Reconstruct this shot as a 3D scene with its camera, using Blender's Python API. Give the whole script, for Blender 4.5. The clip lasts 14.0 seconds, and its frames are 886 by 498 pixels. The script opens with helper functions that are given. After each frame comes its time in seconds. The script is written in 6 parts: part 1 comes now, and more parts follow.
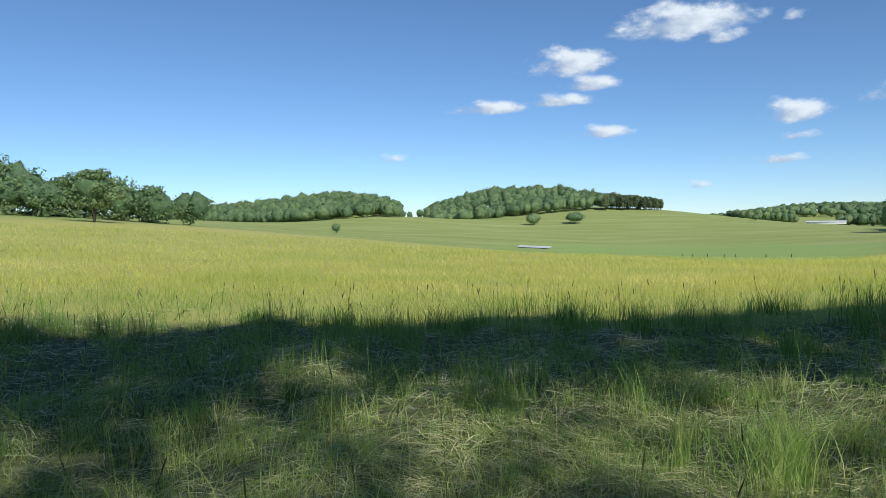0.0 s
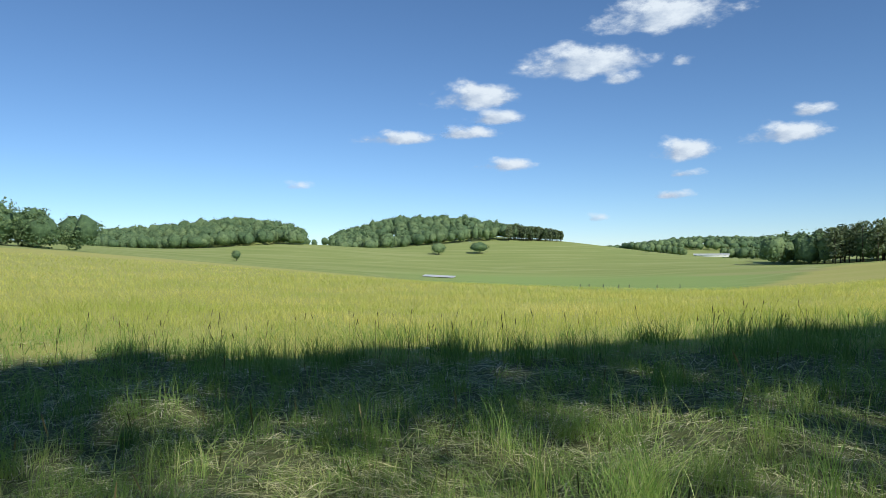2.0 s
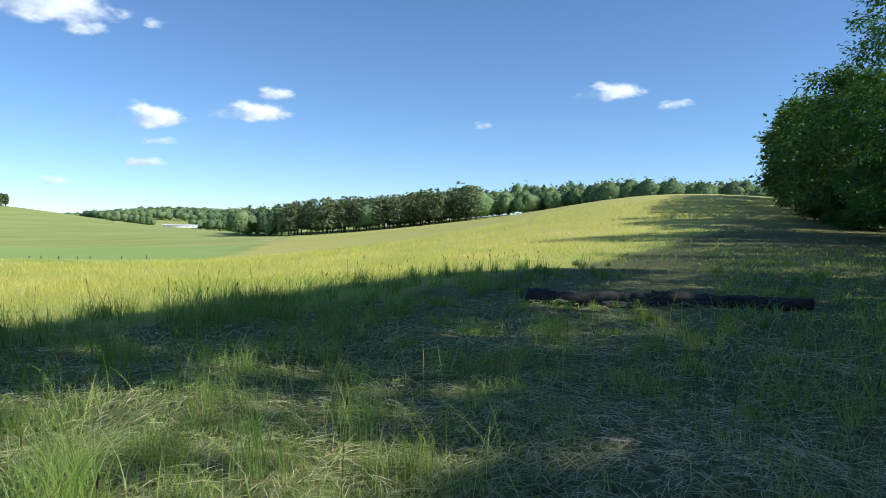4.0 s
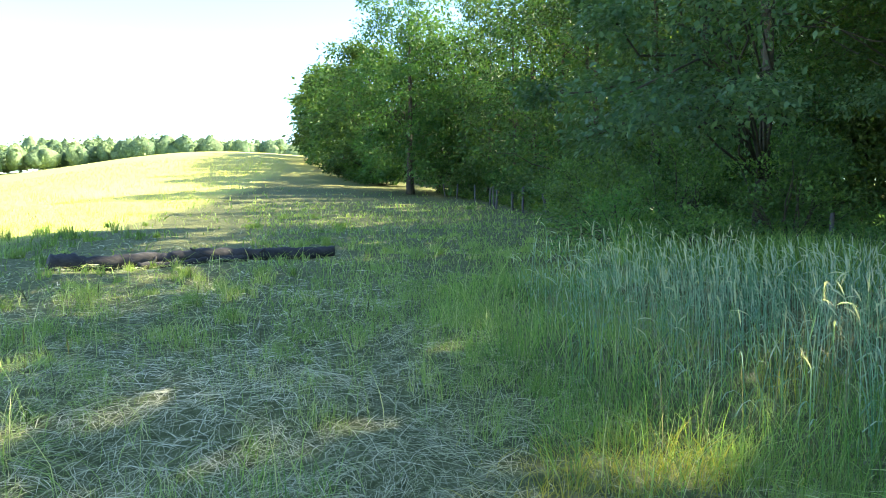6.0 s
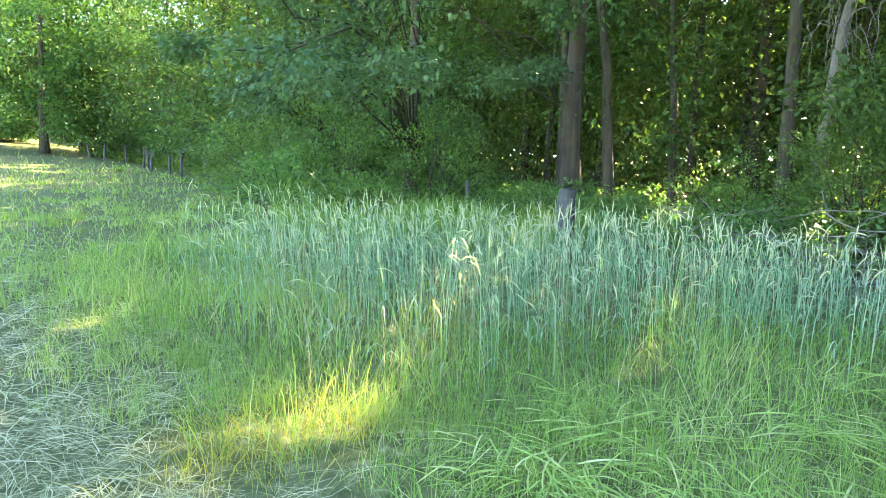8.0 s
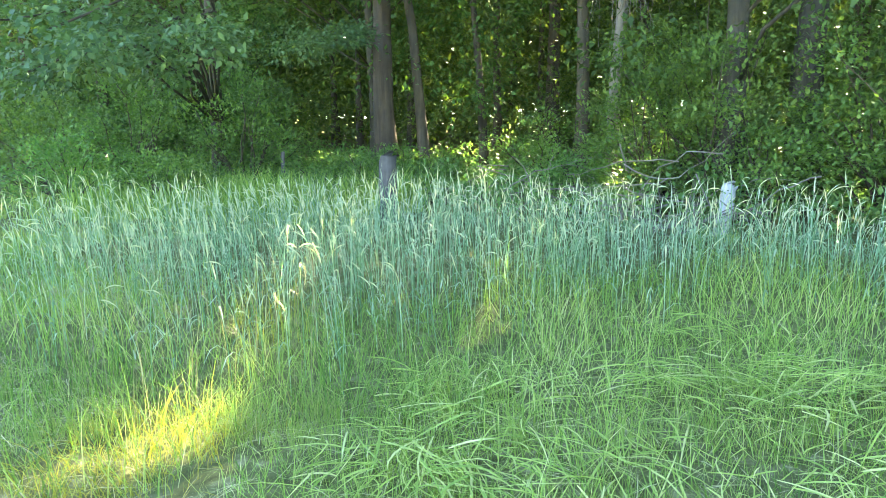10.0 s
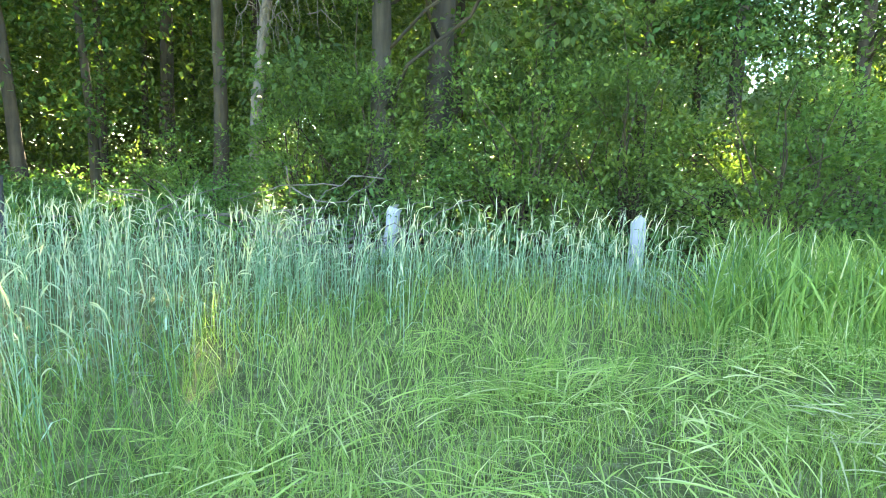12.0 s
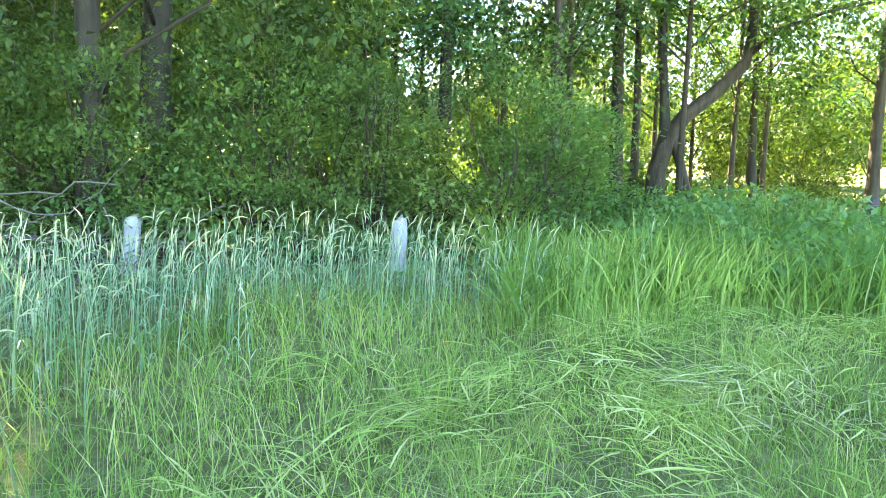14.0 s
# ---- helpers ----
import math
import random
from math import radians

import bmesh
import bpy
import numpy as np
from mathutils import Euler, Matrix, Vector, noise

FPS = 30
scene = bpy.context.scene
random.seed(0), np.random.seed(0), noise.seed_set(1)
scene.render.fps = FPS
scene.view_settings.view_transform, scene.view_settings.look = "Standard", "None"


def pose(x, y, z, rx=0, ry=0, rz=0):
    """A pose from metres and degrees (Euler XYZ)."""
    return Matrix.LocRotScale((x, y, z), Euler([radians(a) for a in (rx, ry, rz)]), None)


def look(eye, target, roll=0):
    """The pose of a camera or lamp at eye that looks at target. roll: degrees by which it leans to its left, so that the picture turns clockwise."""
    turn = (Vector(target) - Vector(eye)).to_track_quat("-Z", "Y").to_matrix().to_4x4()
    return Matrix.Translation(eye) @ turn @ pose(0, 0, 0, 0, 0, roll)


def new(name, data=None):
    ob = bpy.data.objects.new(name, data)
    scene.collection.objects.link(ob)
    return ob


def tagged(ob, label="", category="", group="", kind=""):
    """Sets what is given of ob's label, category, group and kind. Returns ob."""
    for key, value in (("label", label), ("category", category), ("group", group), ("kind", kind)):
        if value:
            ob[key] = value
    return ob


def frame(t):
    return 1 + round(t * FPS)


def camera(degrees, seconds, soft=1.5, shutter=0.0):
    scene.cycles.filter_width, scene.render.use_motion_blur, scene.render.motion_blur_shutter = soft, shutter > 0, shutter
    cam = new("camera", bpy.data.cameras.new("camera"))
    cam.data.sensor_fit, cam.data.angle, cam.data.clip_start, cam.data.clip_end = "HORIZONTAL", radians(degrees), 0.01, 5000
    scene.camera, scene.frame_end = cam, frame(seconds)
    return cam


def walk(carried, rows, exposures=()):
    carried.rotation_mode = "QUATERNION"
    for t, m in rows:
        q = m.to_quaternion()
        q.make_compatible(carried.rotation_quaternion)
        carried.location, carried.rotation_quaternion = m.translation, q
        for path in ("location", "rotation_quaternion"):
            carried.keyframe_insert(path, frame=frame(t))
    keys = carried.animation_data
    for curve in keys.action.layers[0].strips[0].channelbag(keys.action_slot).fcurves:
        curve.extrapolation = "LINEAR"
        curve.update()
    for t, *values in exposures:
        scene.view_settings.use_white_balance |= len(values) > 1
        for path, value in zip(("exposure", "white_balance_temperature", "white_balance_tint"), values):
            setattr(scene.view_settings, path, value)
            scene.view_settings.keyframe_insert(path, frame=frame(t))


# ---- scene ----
# ======== camera ========
PATH = [
    (0, (-0.304, 0.307, 1.607), 9.19, -1.79, -0.99),
    (0.5, (-0.223, 0.432, 1.594), 9.27, -0.59, -1.35),
    (1, (-0.094, 0.536, 1.601), 8.46, 0.18, -1.23),
    (1.5, (-0.002, 0.582, 1.615), 6.25, 0.53, -0.81),
    (2, (0.041, 0.706, 1.589), 1.46, 0.50, -0.34),
    (2.5, (0.053, 0.792, 1.585), -5.20, 0.26, 0.21),
    (3, (0.132, 0.775, 1.589), -15.68, -0.17, 0.51),
    (3.5, (0.203, 0.755, 1.591), -28.59, -0.88, 0.56),
    (4, (0.235, 0.681, 1.604), -40.20, -1.67, 0.96),
    (4.2, (0.273, 0.730, 1.596), -45.08, -2.06, 1.31),
    (6.3, (-0.042, 0.366, 1.610), -80.62, -5.25, -0.01),
    (6.5, (-0.034, 0.356, 1.610), -83.33, -5.50, 0.13),
    (7, (0.011, 0.333, 1.598), -90.19, -6.04, 0.67),
    (7.5, (0.042, 0.305, 1.585), -96.83, -6.61, 1.21),
    (8, (0.075, 0.275, 1.569), -103.46, -7.12, 1.84),
    (8.2, (0.078, 0.269, 1.564), -105.68, -7.31, 1.88),
    (10.3, (0.339, 0.414, 1.692), -120.63, -9.68, -1.93),
    (10.5, (0.468, 0.463, 1.677), -122.33, -8.94, -2.30),
    (11, (0.787, 0.698, 1.618), -130.06, -6.85, -1.59),
    (11.5, (1.189, 0.734, 1.506), -142.44, -8.49, 0.92),
    (12, (1.280, 0.726, 1.542), -151.42, -7.63, 1.05),
    (12.5, (1.806, 0.804, 1.560), -160.94, -7.11, 1.21),
    (13, (2.111, 0.859, 1.563), -169.82, -6.78, 0.42),
    (13.5, (2.350, 0.865, 1.574), -173.99, -7.60, 1.61),
    (14, (2.571, 0.799, 1.552), -178.82, -7.19, 1.00),
]
EXPOSURES = [(0, -0.06, 5800, 5), (3, -0.1, 5800, 5), (3.5, 0.08, 5800, 5), (4.2, 0.46, 5800, 5), (6.3, 2.9, 7000, 7), (7.2, 3.7, 7600, 7), (8.2, 4.05, 8000, 7), (11, 4.18, 8200, 7), (14, 4.25, 8100, 7)]
cam = camera(64.80, 14.0, soft=0.8, shutter=0.06)
walk(cam, [(t, pose(*eye, 90 + pitch, 0, yaw) @ pose(0, 0, 0, 0, 0, roll)) for t, eye, yaw, pitch, roll in PATH], EXPOSURES)

# ======== sky and sun ========
SUN_BEARING, SUN_HEIGHT = 145.0, 38.0          # degrees clockwise from +y, degrees above the horizon
SUN = np.array([math.sin(radians(SUN_BEARING)) * math.cos(radians(SUN_HEIGHT)),
                math.cos(radians(SUN_BEARING)) * math.cos(radians(SUN_HEIGHT)), math.sin(radians(SUN_HEIGHT))])
world = bpy.data.worlds.new("sky")
scene.world = world
world.use_nodes = True
nt = world.node_tree
sky = nt.nodes.new("ShaderNodeTexSky")
sky.sky_type, sky.sun_disc = "NISHITA", False
sky.sun_elevation, sky.sun_rotation = radians(SUN_HEIGHT), radians(SUN_BEARING)
sky.altitude, sky.air_density, sky.dust_density, sky.ozone_density = 400, 0.8, 0.0, 4.2
nt.links.new(sky.outputs[0], nt.nodes["Background"].inputs[0])
nt.nodes["Background"].inputs[1].default_value = 0.115
lamp = bpy.data.lights.new("sun", "SUN")
lamp.energy, lamp.angle, lamp.color = 4.8, radians(0.53), (1.0, 0.90, 0.72)
new("sun", lamp).matrix_world = look(tuple(SUN * 300), (0, 0, 0))


# ======== materials ========
def material(name):
    mat = bpy.data.materials.new(name)
    mat.use_nodes = True
    return mat, mat.node_tree.nodes, mat.node_tree.links, mat.node_tree.nodes["Principled BSDF"]


def ramp(nodes, stops):
    r = nodes.new("ShaderNodeValToRGB")
    while len(r.color_ramp.elements) < len(stops):
        r.color_ramp.elements.new(0.5)
    for e, (at, col) in zip(r.color_ramp.elements, stops):
        e.position, e.color = at, (*col, 1)
    return r


def noise_tex(nodes, links, scale, detail=3.0, rough=0.55, coord="Object", stretch=None):
    n = nodes.new("ShaderNodeTexNoise")
    n.inputs["Scale"].default_value, n.inputs["Detail"].default_value, n.inputs["Roughness"].default_value = scale, detail, rough
    c = nodes.new("ShaderNodeTexCoord")
    out = c.outputs[coord]
    if stretch:
        m = nodes.new("ShaderNodeMapping")
        m.inputs["Scale"].default_value = stretch
        links.new(out, m.inputs[0])
        out = m.outputs[0]
    links.new(out, n.inputs["Vector"])
    return n


def mix(nodes, links, a, b, fac, kind="MIX"):
    m = nodes.new("ShaderNodeMix")
    m.data_type, m.blend_type = "RGBA", kind
    for value, slot in ((fac, 0), (a, 6), (b, 7)):
        if hasattr(value, "links"):
            links.new(value, m.inputs[slot])
        else:
            m.inputs[slot].default_value = value if slot == 0 else (*value, 1)
    return m.outputs[2]


def plant(name, stops, patch=None, through_light=0.35, gloss=0.45, patch_scale=0.6, vary=0.0, clump_shade=0.0):
    """A leaf or blade: colour by the strand's own tone, patches over the ground, light passing through."""
    mat, nodes, links, bsdf = material(name)
    tone = nodes.new("ShaderNodeAttribute")
    tone.attribute_name = "tone"
    col = ramp(nodes, stops)
    links.new(tone.outputs["Fac"], col.inputs[0])
    out = col.outputs[0]
    if patch:
        n = noise_tex(nodes, links, patch_scale, 4)
        mask = ramp(nodes, [(0.42, (0, 0, 0)), (0.62, (1, 1, 1))])
        links.new(n.outputs[0], mask.inputs[0])
        out = mix(nodes, links, out, patch, mask.outputs[0])
    if vary:
        info = nodes.new("ShaderNodeObjectInfo")
        hsv = nodes.new("ShaderNodeHueSaturation")
        wide = nodes.new("ShaderNodeMapRange")
        wide.inputs[3].default_value, wide.inputs[4].default_value = 1 - vary, 1 + vary
        links.new(info.outputs["Random"], wide.inputs[0])
        hue = nodes.new("ShaderNodeMapRange")
        hue.inputs[3].default_value, hue.inputs[4].default_value = 0.485, 0.515
        links.new(info.outputs["Random"], hue.inputs[0])
        links.new(wide.outputs[0], hsv.inputs["Value"])
        links.new(hue.outputs[0], hsv.inputs["Hue"])
        links.new(out, hsv.inputs["Color"])
        out = hsv.outputs[0]
    if clump_shade:
        n = noise_tex(nodes, links, clump_shade, 4, 0.75)
        # noise paints shaded gaps and lit tops of leaf clumps into the colour
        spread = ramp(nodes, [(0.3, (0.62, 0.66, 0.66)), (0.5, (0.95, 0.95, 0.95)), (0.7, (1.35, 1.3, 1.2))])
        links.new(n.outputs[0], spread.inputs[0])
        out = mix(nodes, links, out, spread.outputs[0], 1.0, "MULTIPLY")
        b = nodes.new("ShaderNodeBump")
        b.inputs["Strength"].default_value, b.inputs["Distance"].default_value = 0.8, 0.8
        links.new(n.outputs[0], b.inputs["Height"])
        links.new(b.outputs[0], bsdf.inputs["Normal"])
    links.new(out, bsdf.inputs["Base Color"])
    bsdf.inputs["Roughness"].default_value = gloss
    bsdf.inputs["Specular IOR Level"].default_value = 0.22
    back = nodes.new("ShaderNodeBsdfTranslucent")
    warm = mix(nodes, links, out, (1.0, 1.0, 0.45), 1.0, "MULTIPLY")
    bright = nodes.new("ShaderNodeHueSaturation")
    bright.inputs["Value"].default_value = 1.7
    links.new(warm, bright.inputs["Color"])
    links.new(bright.outputs[0], back.inputs[0])
    both = nodes.new("ShaderNodeMixShader")
    both.inputs[0].default_value = through_light
    links.new(bsdf.outputs[0], both.inputs[1])
    links.new(back.outputs[0], both.inputs[2])
    links.new(both.outputs[0], nodes["Material Output"].inputs[0])
    return mat


def wood_like(name, dark, light, scale=6.0, stretch=(1, 1, 0.15), bump=0.5, rough=0.85):
    mat, nodes, links, bsdf = material(name)
    fine = noise_tex(nodes, links, scale, 8, 0.65, stretch=stretch)
    broad = noise_tex(nodes, links, scale * 0.25, 3)
    col = ramp(nodes, [(0.3, dark), (0.7, light)])
    links.new(fine.outputs[0], col.inputs[0])
    out = mix(nodes, links, col.outputs[0], tuple(c * 0.55 for c in dark), broad.outputs[0])
    links.new(out, bsdf.inputs["Base Color"])
    bsdf.inputs["Roughness"].default_value = rough
    b = nodes.new("ShaderNodeBump")
    b.inputs["Strength"].default_value, b.inputs["Distance"].default_value = bump, 0.03
    links.new(fine.outputs[0], b.inputs["Height"])
    links.new(b.outputs[0], bsdf.inputs["Normal"])
    return mat


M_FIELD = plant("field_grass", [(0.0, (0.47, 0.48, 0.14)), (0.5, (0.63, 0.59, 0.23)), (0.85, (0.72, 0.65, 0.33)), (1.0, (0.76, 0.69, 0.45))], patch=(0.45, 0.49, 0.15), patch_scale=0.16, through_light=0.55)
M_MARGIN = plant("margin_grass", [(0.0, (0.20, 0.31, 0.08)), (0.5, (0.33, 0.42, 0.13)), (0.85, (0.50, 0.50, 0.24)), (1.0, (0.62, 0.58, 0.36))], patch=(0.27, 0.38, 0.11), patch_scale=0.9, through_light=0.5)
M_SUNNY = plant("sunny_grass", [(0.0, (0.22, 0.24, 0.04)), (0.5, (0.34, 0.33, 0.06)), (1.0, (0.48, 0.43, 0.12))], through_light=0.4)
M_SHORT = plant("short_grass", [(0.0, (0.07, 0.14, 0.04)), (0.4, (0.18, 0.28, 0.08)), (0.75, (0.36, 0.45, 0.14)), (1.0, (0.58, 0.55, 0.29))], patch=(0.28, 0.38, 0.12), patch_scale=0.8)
M_LUSH = plant("lush_grass", [(0.0, (0.09, 0.19, 0.045)), (0.45, (0.24, 0.38, 0.10)), (0.8, (0.42, 0.53, 0.17)), (1.0, (0.62, 0.62, 0.34))])
M_STRAW = plant("straw", [(0.0, (0.25, 0.29, 0.12)), (0.4, (0.46, 0.45, 0.24)), (0.75, (0.67, 0.62, 0.40)), (1.0, (0.80, 0.75, 0.55))], through_light=0.15, gloss=0.4)
M_RYE = plant("rye_stalk", [(0.0, (0.10, 0.23, 0.12)), (0.5, (0.25, 0.41, 0.26)), (1.0, (0.50, 0.60, 0.45))], through_light=0.25, gloss=0.35)
M_EAR = plant("rye_ear", [(0.0, (0.42, 0.50, 0.37)), (0.6, (0.56, 0.60, 0.45)), (1.0, (0.72, 0.68, 0.46))], through_light=0.3)
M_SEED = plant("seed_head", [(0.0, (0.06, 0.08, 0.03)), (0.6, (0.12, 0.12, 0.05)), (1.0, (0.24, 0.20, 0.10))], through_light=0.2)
M_PANICLE = plant("panicle", [(0.0, (0.16, 0.20, 0.09)), (0.5, (0.27, 0.25, 0.16)), (1.0, (0.38, 0.32, 0.24))], through_light=0.3)
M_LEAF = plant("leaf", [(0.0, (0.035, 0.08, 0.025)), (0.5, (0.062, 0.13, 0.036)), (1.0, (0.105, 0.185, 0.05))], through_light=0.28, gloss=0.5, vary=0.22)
M_INNER = plant("shade_leaf", [(0.0, (0.055, 0.105, 0.028)), (0.5, (0.098, 0.168, 0.042)), (1.0, (0.16, 0.24, 0.058))], through_light=0.3, gloss=0.45, vary=0.2)
M_BUSH = plant("bush_leaf", [(0.0, (0.06, 0.13, 0.042)), (0.5, (0.105, 0.205, 0.057)), (1.0, (0.175, 0.29, 0.08))], through_light=0.3, gloss=0.35, vary=0.15)
M_BROAD = plant("broad_leaf", [(0.0, (0.06, 0.13, 0.06)), (0.5, (0.095, 0.18, 0.08)), (1.0, (0.15, 0.24, 0.10))], through_light=0.3, gloss=0.42, vary=0.1)
M_WEED = plant("weed_leaf", [(0.0, (0.07, 0.17, 0.06)), (0.5, (0.12, 0.25, 0.085)), (1.0, (0.19, 0.33, 0.12))], through_light=0.4)
M_HERB = plant("herb_leaf", [(0.0, (0.05, 0.11, 0.022)), (0.5, (0.10, 0.17, 0.035)), (1.0, (0.18, 0.235, 0.055))], through_light=0.32)
M_FAR = plant("far_foliage", [(0.0, (0.12, 0.19, 0.095)), (0.5, (0.17, 0.245, 0.12)), (1.0, (0.24, 0.315, 0.15))], through_light=0.2, gloss=0.8, clump_shade=0.7)
M_PINE = plant("pine_foliage", [(0.0, (0.095, 0.135, 0.07)), (0.5, (0.14, 0.18, 0.095)), (1.0, (0.20, 0.24, 0.125))], through_light=0.15, gloss=0.8, clump_shade=1.1)
M_BROWNBARK = wood_like("brown_bark", (0.04, 0.028, 0.018), (0.15, 0.112, 0.075), 9, (1, 1, 0.1), 0.9)
M_BARK = wood_like("bark", (0.04, 0.031, 0.018), (0.165, 0.132, 0.085), 9, (1, 1, 0.12), 0.9)
M_GREYBARK = wood_like("grey_bark", (0.035, 0.031, 0.022), (0.13, 0.115, 0.083), 9, (1, 1, 0.1), 0.9)
M_POST = wood_like("weathered_post", (0.07, 0.065, 0.064), (0.19, 0.178, 0.175), 14, (1, 1, 0.08))
M_PALE = wood_like("bleached_post", (0.42, 0.43, 0.44), (0.72, 0.72, 0.72), 14, (1, 1, 0.08))
M_LOG = wood_like("old_log", (0.03, 0.028, 0.026), (0.13, 0.12, 0.112), 9, (1, 0.12, 1), 0.9)
M_DEAD = wood_like("dead_twig", (0.20, 0.17, 0.14), (0.42, 0.38, 0.33), 12)


def ground_material():
    mat, nodes, links, bsdf = material("ground")

    def att(name):
        a = nodes.new("ShaderNodeAttribute")
        a.attribute_name = name
        return a.outputs["Fac"]

    fine = noise_tex(nodes, links, 9.0, 6, 0.7)
    mid = noise_tex(nodes, links, 0.35, 5, 0.6)
    wide = noise_tex(nodes, links, 0.018, 4, 0.55)
    band = noise_tex(nodes, links, 0.03, 5, 0.6, stretch=(0.5, 2.6, 1))
    soil = ramp(nodes, [(0.3, (0.06, 0.075, 0.028)), (0.55, (0.16, 0.17, 0.07)), (0.75, (0.36, 0.34, 0.21))])
    links.new(fine.outputs[0], soil.inputs[0])
    pasture = ramp(nodes, [(0.3, (0.22, 0.28, 0.08)), (0.5, (0.31, 0.35, 0.12)), (0.7, (0.45, 0.44, 0.20))])
    links.new(band.outputs[0], pasture.inputs[0])
    green = mix(nodes, links, pasture.outputs[0], (0.30, 0.345, 0.11), mid.outputs[0])
    hay = ramp(nodes, [(0.3, (0.40, 0.39, 0.12)), (0.5, (0.47, 0.44, 0.15)), (0.7, (0.54, 0.47, 0.20))])
    links.new(wide.outputs[0], hay.inputs[0])
    hay2 = mix(nodes, links, hay.outputs[0], (0.41, 0.41, 0.11), mid.outputs[0])
    # pale cattle tracks that follow the contours of the slopes
    wave = nodes.new("ShaderNodeTexWave")
    wave.wave_type, wave.bands_direction, wave.wave_profile = "BANDS", "Z", "SIN"
    wave.inputs["Scale"].default_value, wave.inputs["Distortion"].default_value = 0.1, 9.0
    wave.inputs["Detail"].default_value, wave.inputs["Detail Scale"].default_value = 2.0, 0.06
    place = nodes.new("ShaderNodeTexCoord")
    links.new(place.outputs["Object"], wave.inputs["Vector"])
    line = ramp(nodes, [(0.95, (0, 0, 0)), (0.995, (0.22, 0.22, 0.22))])
    links.new(wave.outputs[1], line.inputs[0])
    some = ramp(nodes, [(0.42, (0.0, 0.0, 0.0)), (0.58, (1, 1, 1))])
    links.new(wide.outputs[0], some.inputs[0])
    lines = mix(nodes, links, line.outputs[0], some.outputs[0], 1.0, "MULTIPLY")
    green = mix(nodes, links, green, (0.62, 0.57, 0.31), lines)
    out = mix(nodes, links, green, hay2, att("hay"))
    out = mix(nodes, links, out, (0.29, 0.39, 0.12), att("meadow"))
    out = mix(nodes, links, out, (0.42, 0.36, 0.17), att("track"))
    out = mix(nodes, links, out, soil.outputs[0], att("soil"))
    links.new(out, bsdf.inputs["Base Color"])
    bsdf.inputs["Roughness"].default_value = 0.95
    bsdf.inputs["Specular IOR Level"].default_value = 0.1
    b = nodes.new("ShaderNodeBump")
    b.inputs["Strength"].default_value, b.inputs["Distance"].default_value = 0.6, 0.05
    links.new(fine.outputs[0], b.inputs["Height"])
    links.new(b.outputs[0], bsdf.inputs["Normal"])
    return mat


def cloud_material():
    mat, nodes, links, bsdf = material("cloud")
    coord = nodes.new("ShaderNodeTexCoord")
    info = nodes.new("ShaderNodeObjectInfo")
    big = nodes.new("ShaderNodeTexNoise")
    big.noise_dimensions = "4D"
    big.inputs["Scale"].default_value, big.inputs["Detail"].default_value, big.inputs["Roughness"].default_value = 0.0085, 9, 0.6
    seed = nodes.new("ShaderNodeMath")
    seed.operation = "MULTIPLY"
    seed.inputs[1].default_value = 60
    links.new(info.outputs["Random"], seed.inputs[0])
    flat = nodes.new("ShaderNodeMapping")
    flat.inputs["Scale"].default_value = (0.8, 1.5, 1)
    links.new(coord.outputs["Object"], flat.inputs[0])
    links.new(flat.outputs[0], big.inputs["Vector"])
    links.new(seed.outputs[0], big.inputs["W"])
    dens = nodes.new("ShaderNodeAttribute")
    dens.attribute_name = "fullness"
    swing = nodes.new("ShaderNodeMath")
    swing.operation, swing.inputs[1].default_value, swing.inputs[2].default_value = "MULTIPLY_ADD", 3.2, -1.6
    links.new(big.outputs[0], swing.inputs[0])
    total = nodes.new("ShaderNodeMath")
    links.new(dens.outputs["Fac"], total.inputs[0])
    links.new(swing.outputs[0], total.inputs[1])
    alpha = nodes.new("ShaderNodeMapRange")
    alpha.interpolation_type = "SMOOTHSTEP"
    alpha.inputs[1].default_value, alpha.inputs[2].default_value = 0.0, 1.0
    links.new(total.outputs[0], alpha.inputs[0])
    # the card glows by itself; shaded base and sunlit top are put into its colour
    white = ramp(nodes, [(0.36, (0.50, 0.57, 0.70)), (0.62, (0.97, 0.97, 0.98))])
    shade = nodes.new("ShaderNodeAttribute")
    shade.attribute_name = "upper"
    lit = nodes.new("ShaderNodeMath")
    lit.operation, lit.inputs[1].default_value = "MULTIPLY_ADD", 0.3
    links.new(shade.outputs["Fac"], lit.inputs[0])
    links.new(big.outputs[0], lit.inputs[2])
    links.new(lit.outputs[0], white.inputs[0])
    glow = nodes.new("ShaderNodeEmission")
    glow.inputs[1].default_value = 0.92
    links.new(white.outputs[0], glow.inputs[0])
    clear = nodes.new("ShaderNodeBsdfTransparent")
    both = nodes.new("ShaderNodeMixShader")
    links.new(alpha.outputs[0], both.inputs[0])
    links.new(clear.outputs[0], both.inputs[1])
    links.new(glow.outputs[0], both.inputs[2])
    links.new(both.outputs[0], nodes["Material Output"].inputs[0])
    return mat


def plain(name, col, rough=0.6):
    mat, nodes, links, bsdf = material(name)
    n = noise_tex(nodes, links, 1.5, 6, 0.6)
    out = mix(nodes, links, col, tuple(c * 0.75 for c in col), n.outputs[0])
    links.new(out, bsdf.inputs["Base Color"])
    bsdf.inputs["Roughness"].default_value = rough
    return mat


M_GROUND, M_CLOUD = ground_material(), cloud_material()
M_WHITE, M_PAD = plain("white_metal", (0.82, 0.82, 0.80), 0.5), plain("pale_concrete", (0.72, 0.72, 0.70), 0.6)

# ======== mesh helpers ========
rng = np.random.default_rng(7)


